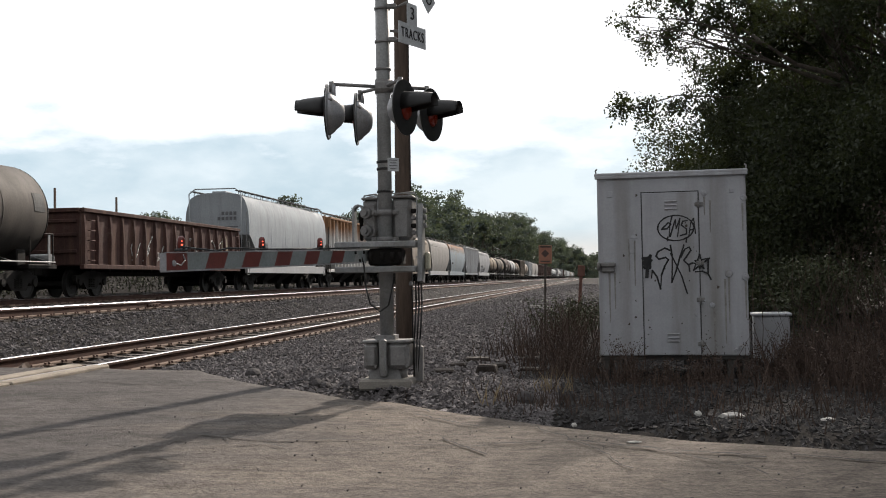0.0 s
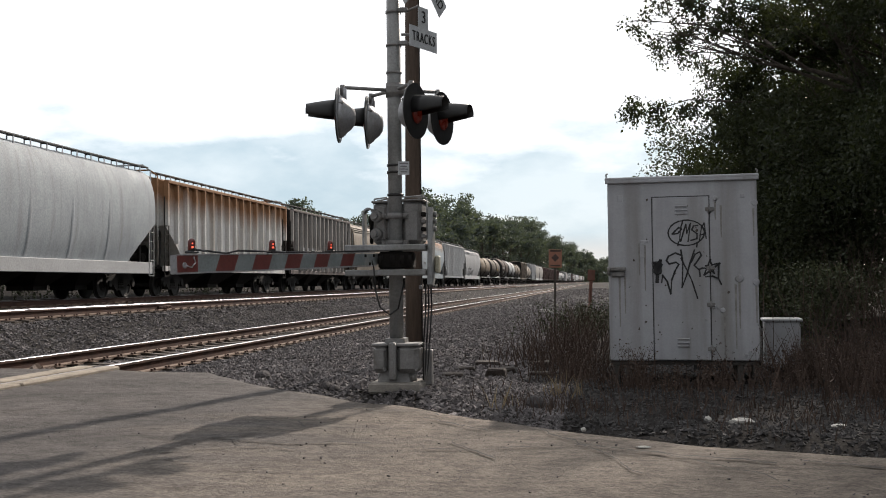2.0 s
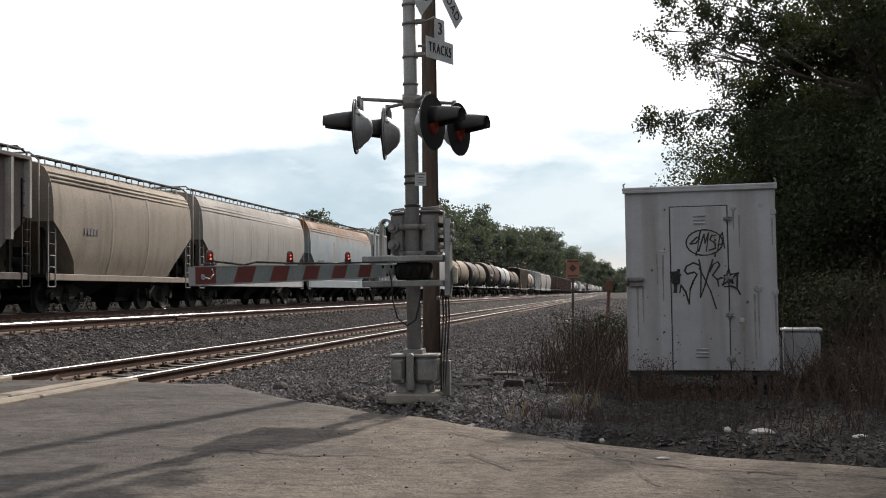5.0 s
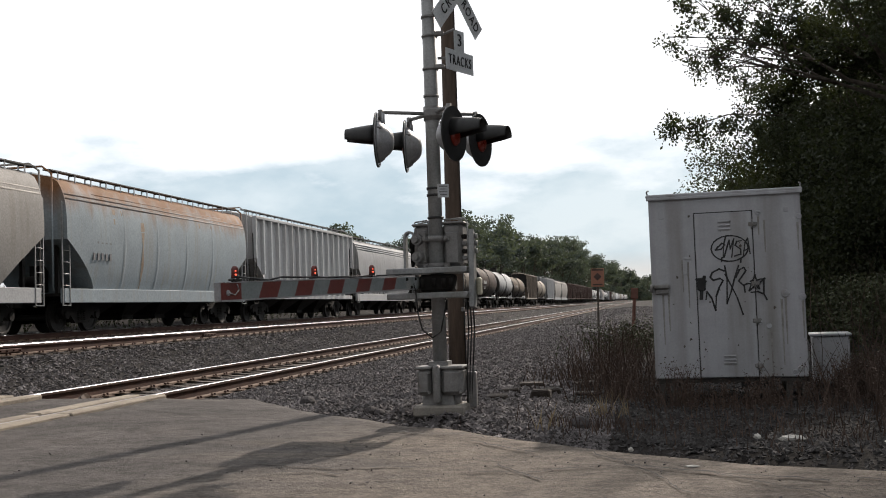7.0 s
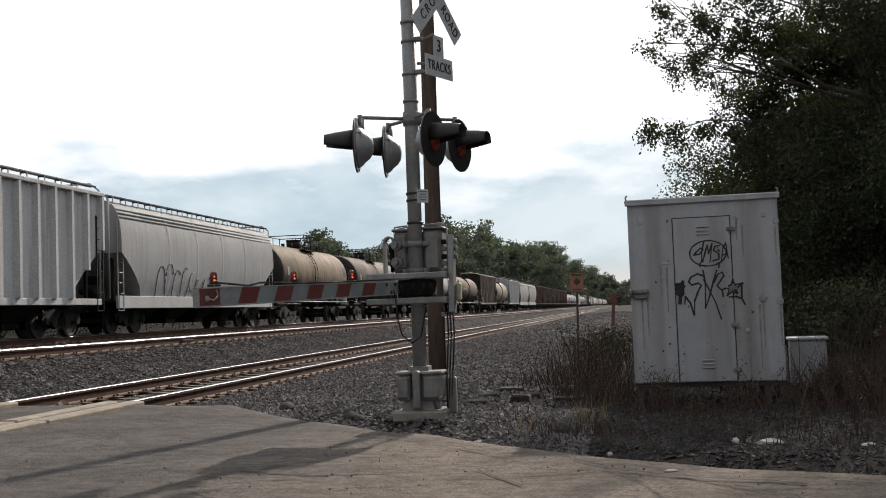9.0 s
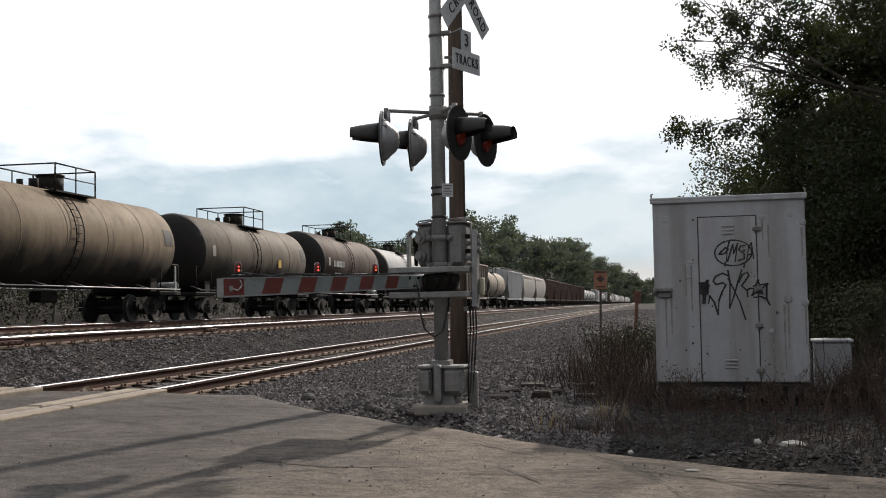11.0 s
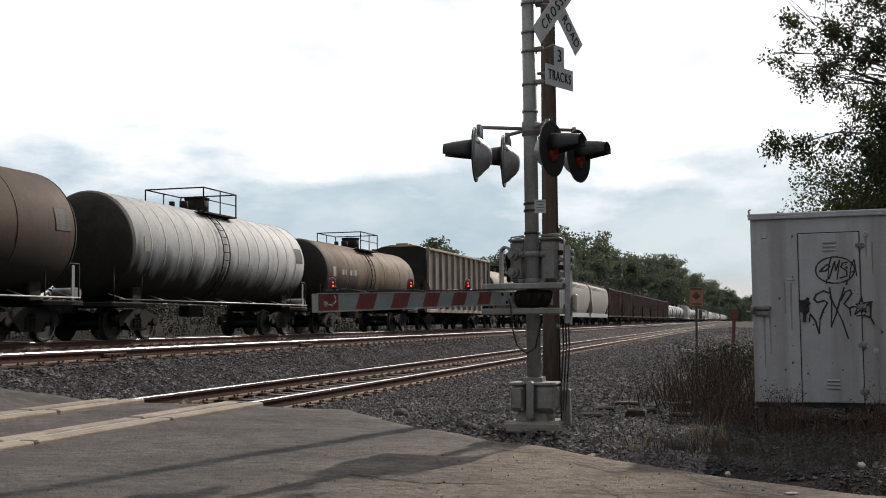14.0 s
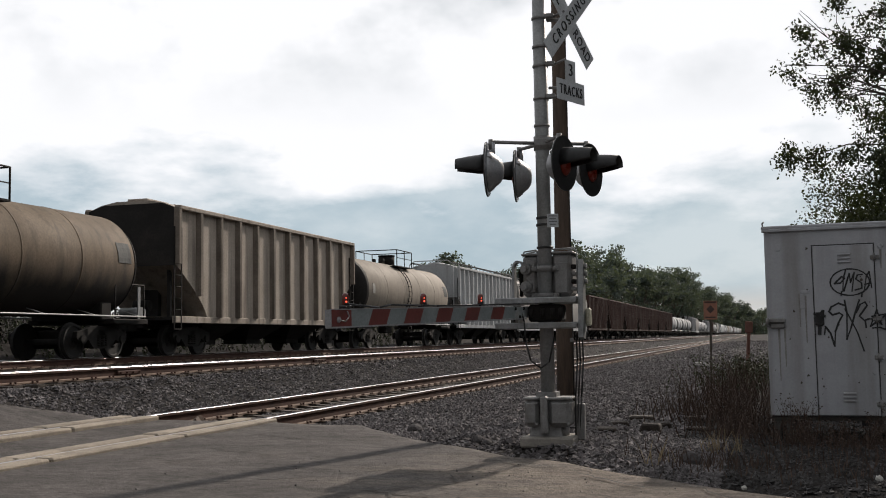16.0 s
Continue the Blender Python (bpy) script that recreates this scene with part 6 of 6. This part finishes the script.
P_CREAM = paint("grimy_cream", (0.37, 0.352, 0.33), (0.31, 0.295, 0.275), (0.25, 0.225, 0.20), (0.30, 0.20, 0.12), 0.66)
P_SKY = paint("rust_stained_pale_blue", (0.31, 0.36, 0.39), (0.275, 0.315, 0.34), (0.28, 0.285, 0.27), None, band=((0.24, 0.13, 0.07), "Z", 3.0, 4.75))
P_WHITE = paint("dirty_white", (0.52, 0.53, 0.535), (0.45, 0.455, 0.46), (0.30, 0.29, 0.28))
P_LIGHT = paint("light_grey", (0.37, 0.375, 0.38), (0.32, 0.322, 0.328), (0.26, 0.258, 0.255))
P_PANEL = paint("data_panel_grey", (0.10, 0.10, 0.098), (0.14, 0.14, 0.135), (0.07, 0.07, 0.068))
P_PATCH = paint("data_panel_pale", (0.34, 0.33, 0.30), (0.28, 0.27, 0.25), (0.22, 0.21, 0.19))
P_TANTANK = paint("tan_tank", (0.23, 0.178, 0.122), (0.175, 0.135, 0.093), (0.11, 0.086, 0.062), band=BELLY_SHADE_GRIME)
P_TAWNY = paint("tawny_tank", (0.165, 0.122, 0.083), (0.12, 0.09, 0.062), (0.075, 0.058, 0.042), band=BELLY_SHADE_GRIME)
P_BROWN = paint("dark_brown_tank", (0.066, 0.038, 0.027), (0.042, 0.026, 0.02), (0.035, 0.026, 0.022), band=BELLY_SHADE_GRIME)
P_NV = paint("brown_grey_hopper", (0.42, 0.365, 0.31), (0.32, 0.275, 0.23), (0.15, 0.122, 0.10))
P_NVRIB = paint("dark_brown_rib", (0.26, 0.22, 0.18), (0.15, 0.125, 0.104), (0.08, 0.066, 0.055))
P_PALERIB = paint("chalky_rib", (0.36, 0.345, 0.33), (0.25, 0.235, 0.22), (0.16, 0.145, 0.135))
P_SILL = paint("white_sill", (0.48, 0.485, 0.49), (0.40, 0.405, 0.41))
P_DKMAROON = paint("dark_maroon", (0.085, 0.05, 0.042), (0.06, 0.037, 0.032), (0.13, 0.10, 0.09), rough=0.8)

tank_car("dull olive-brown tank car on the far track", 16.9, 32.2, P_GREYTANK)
GON = gondola("rusty maroon gondola car with ribbed sides", 32.2, 49.2, P_MAROON)
bm = B()
for k in range(9):
    yc = 5.6 - 1.15 * k
    path_tube(bm, [(1.488, yc + 0.42 * math.cos(a + k) * (1 + 0.3 * math.sin(3 * a)), 1.75 + 0.5 * math.sin(a + 0.3 * k)) for a in [4.2 * i / 10 for i in range(11)]], 0.022, n=4)
tagged(part("side_graffiti", bm, M_MARK, GON, "faded pale scrawled paint"), kind="stuff")
bm = B()
loft(bm, [[(x, 5.9 + 0.42 * math.cos(a), 1.9 + 0.62 * math.sin(a)) for a in [2 * math.pi * i / 24 for i in range(24)]] for x in (1.482, 1.494)])
part("painted_oval", fixed(bm), paint("faded_cream", (0.33, 0.28, 0.20), (0.24, 0.2, 0.15)), GON, "faded cream painted oval")
c = hopper("pale grey-blue covered hopper with rounded sides and a white sill", 49.2, 65.3, P_BLUEWHITE, sill=P_SILL, bays=4, top=0.22)
marks(c, 1.60, [(-4.6, 2.2, 4, 0.26, 0.30), (-4.6, 1.75, 5, 0.26, 0.30)], M_MARKDARK)
bm = B()
for z, n in ((3.55, 4), (3.3, 5)):
    for k in range(n):
        box(bm, (0.9 - k * 0.2, -16.1 / 2 + 0.585, z + 0.2), (0.14, 0.02, 0.16))
for k in range(5):
    box(bm, (0.6, -16.1 / 2 + 0.585, 3.1 - 0.12 * k), (0.9 - 0.1 * (k % 2), 0.02, 0.05))
tagged(part("end_stencil", bm, M_MARKDARK, c, "stencilled end lettering shown as bars"), kind="stuff")
c = hopper("cream covered hopper with vertical ribs and rust streaks", 65.3, 81.9, P_RUSTCREAM, ribs=True)
c = hopper("sooty grey ribbed covered hopper with a pale lettering patch", 81.9, 96.2, P_GREYBROWN, ribs=True, end=P_HEAD, rib_paint=P_PALERIB)
bm = B()
for k in range(6):
    box(bm, (1.482, -4.6 + 0.87 * k * 0.55, 1.95), (0.012, 0.42, 1.0))
part("pale_panel", bm, P_WHITE, c, "repainted pale patches")
c = hopper("short faded tan covered hopper with smooth sides", 96.2, 107.6, P_TAN, bays=2, slope=1.7)
marks(c, 1.61, [(-2.4, 2.5, 5, 0.16, 0.2)], M_MARKDARK)
hopper("grimy cream covered hopper with rounded sides and white sill", 107.6, 122.6, P_CREAM, sill=P_SILL, bays=4, top=0.1)
c = hopper("pale blue covered hopper stained with rust runs", 122.6, 137.9, P_SKY, sill=P_SKY, bays=4, top=0.1)
marks(c, 1.60, [(-4.5, 2.75, 4, 0.2, 0.2), (-4.5, 2.25, 5, 0.2, 0.22)], M_MARKDARK)
bm = B()
for y0, w, zl in ((-2.3, 0.34, 1.2), (-4.2, 0.30, 3.3), (-3.7, 0.14, 3.5), (0.2, 0.30, 3.6), (0.8, 0.12, 3.5), (2.4, 0.24, 3.6), (3.6, 0.2, 3.7), (4.6, 0.3, 3.6), (5.4, 0.2, 3.8)):
    ring = [[(interp(SMOOTH_W, z) + 0.005, y0 + dy * (0.65 + 0.35 * math.sin(z * 5 + y0)) * (0.35 + 0.65 * (z - zl) / (4.2 - zl)), z) for z in [zl + (4.2 - zl) * k / 10 for k in range(11)]] for dy in (-w / 2, w / 2)]
    loft(bm, ring, caps=False, closed=False, smooth=True)
part("rust_run", bm, mat("rust_run", (0.21, 0.13, 0.07), (0.29, 0.24, 0.18), 0.7, scale=3, fine=15, bump=0.0), c, "brown rust runs down the side")["kind"] = "stuff"
hopper("dirty white ribbed covered hopper", 137.9, 154.5, P_WHITE, ribs=True, bays=4, top=0.1)
c = hopper("light grey covered hopper with faded graffiti on its side", 154.5, 171.2, P_LIGHT, sill=P_SILL, bays=4)
bm = B()
for k in range(7):
    yc, zc0 = -4.6 + 0.72 * k, 1.75 + 0.12 * math.sin(2.1 * k)
    loop = [(yc + 0.34 * math.cos(a), zc0 + (0.62 if k < 4 else 0.35) * math.sin(a)) for a in [0.4 * k + 5.0 * i / 12 for i in range(13)]]
    path_tube(bm, [(interp(SMOOTH_W, max(z, 1.2)) + 0.006, y, z) for y, z in loop], 0.022, n=4)
part("side_graffiti", bm, M_MARKDARK, c, "faded dark scrawled paint")
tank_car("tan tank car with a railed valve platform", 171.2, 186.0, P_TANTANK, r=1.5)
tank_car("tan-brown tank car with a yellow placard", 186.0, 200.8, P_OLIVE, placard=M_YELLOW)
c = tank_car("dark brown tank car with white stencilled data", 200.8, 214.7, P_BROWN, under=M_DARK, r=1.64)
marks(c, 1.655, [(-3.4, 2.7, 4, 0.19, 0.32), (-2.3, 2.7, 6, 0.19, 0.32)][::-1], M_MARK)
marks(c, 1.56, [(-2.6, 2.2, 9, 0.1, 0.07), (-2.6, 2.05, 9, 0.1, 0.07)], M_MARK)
tank_car("white tank car with close jacket bands, belly painted dark for shade and grime", 214.7, 229.5, P_WTANK, bands=15, r=1.57)
c = tank_car("tan tank car, belly painted dark for shade and grime", 229.5, 244.2, P_TAWNY, r=1.43)
marks(c, 1.44, [(-2.7, 2.6, 6, 0.13, 0.24), (-4.0, 2.6, 4, 0.13, 0.24)], M_MARK)
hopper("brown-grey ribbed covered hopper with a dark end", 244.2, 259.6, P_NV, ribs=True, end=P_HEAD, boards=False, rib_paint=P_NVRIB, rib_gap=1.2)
tank_car("short cream tank car", 259.6, 274.9, P_TAN)
hopper("white ribbed covered hopper", 274.9, 290.6, P_WHITE, ribs=True)
W1 = hopper("white smooth-sided covered hopper", 290.6, 306.6, P_CREAM, sill=P_SILL, bays=4)
MAR = hopper("dark maroon open hopper with pale ribs", 322.6, 337.6, P_DKMAROON, ribs=True, open_top=True)
FT = tank_car("white tank car far along the train", 427.0, 442.0, P_WHITE)
FG = hopper("light grey ribbed covered hopper", 487.0, 503.0, P_LIGHT, ribs=True)


def again(src, near):
    src_y = [y for o, y in CARS if o is src][0]
    ln = {W1: 16.0, MAR: 15.0, FT: 15.0, FG: 16.0}[src]
    o = copy_thing(src, pose(TX, near + ln / 2, TZ))
    CARS.append((o, near + ln / 2))
    WHEELS.extend(k for k in o.children_recursive if k.name.startswith("wheelset"))
    return near + ln


again(W1, 306.6)
y = 337.6
for k in range(6):
    y = again(MAR, y)
y = 442.0
for k in range(3):
    y = again(FT, y)
y = 503.0
for src in (W1, FT, FT, FT, FG, MAR, MAR, FT, FT, W1, FG, FT):
    y = again(src, y)



def far_car(near, material, round_body):
    """A car so far off that only its outline tells: body, underframe and two trucks."""
    ln = 16.0
    car = thing("far_freight_car", "pale freight car far along the train" if material is not P_DKMAROON else "dark freight car far along the train", "freight car", pose(TX, near + ln / 2, TZ), "cars of the freight train")
    if round_body:
        prof = [(1.5 * math.cos(a), 2.6 + 1.5 * math.sin(a)) for a in [2 * math.pi * i / 20 for i in range(20)]]
    else:
        prof = [(-1.4, 1.2), (1.4, 1.2), (1.58, 2.2), (1.58, 3.6), (1.2, 4.4), (-1.2, 4.4), (-1.58, 3.6), (-1.58, 2.2)]
    bm = B()
    extrude_xz(bm, prof, -ln / 2 + 0.8, ln / 2 - 0.8)
    part("car_body", fixed(bm), material, car)
    bm = B()
    box(bm, (0, 0, 0.95), (2.4, ln - 0.6, 0.35))
    part("underframe", bm, M_DARK, car)
    for sd in (-1, 1):
        shared("truck", bolster_mesh, M_DARK, car, pose(0, sd * (ln / 2 - 2.3), 0))
    CARS.append((car, near + ln / 2))


random.seed(91)
while y < 1560:
    far_car(y, random.choice((P_WHITE, P_CREAM, P_TAN, P_LIGHT, P_DKMAROON, P_WHITE)), random.random() < 0.45)
    y += 16.3


def motions():
    """The train rolls by at a steady pace, towards the camera's side."""
    for car, y0 in CARS:
        walk(car, [(t, pose(TX, y0 - SPEED * t, TZ)) for t in range(17)])
    steps = 16 * FPS
    turn = math.degrees(SPEED / FPS / 0.457)
    keyed = {}
    for w in WHEELS:
        wy = round(w.matrix_basis.translation.y, 2)
        if wy not in keyed:
            walk(w, [(k / FPS, pose(0, wy, 0.457, turn * k)) for k in range(steps + 1)])
            keyed[wy] = w.animation_data
        else:
            w.rotation_mode = "QUATERNION"
            w.animation_data_create()
            w.animation_data.action = keyed[wy].action
            w.animation_data.action_slot = keyed[wy].action_slot


motions()
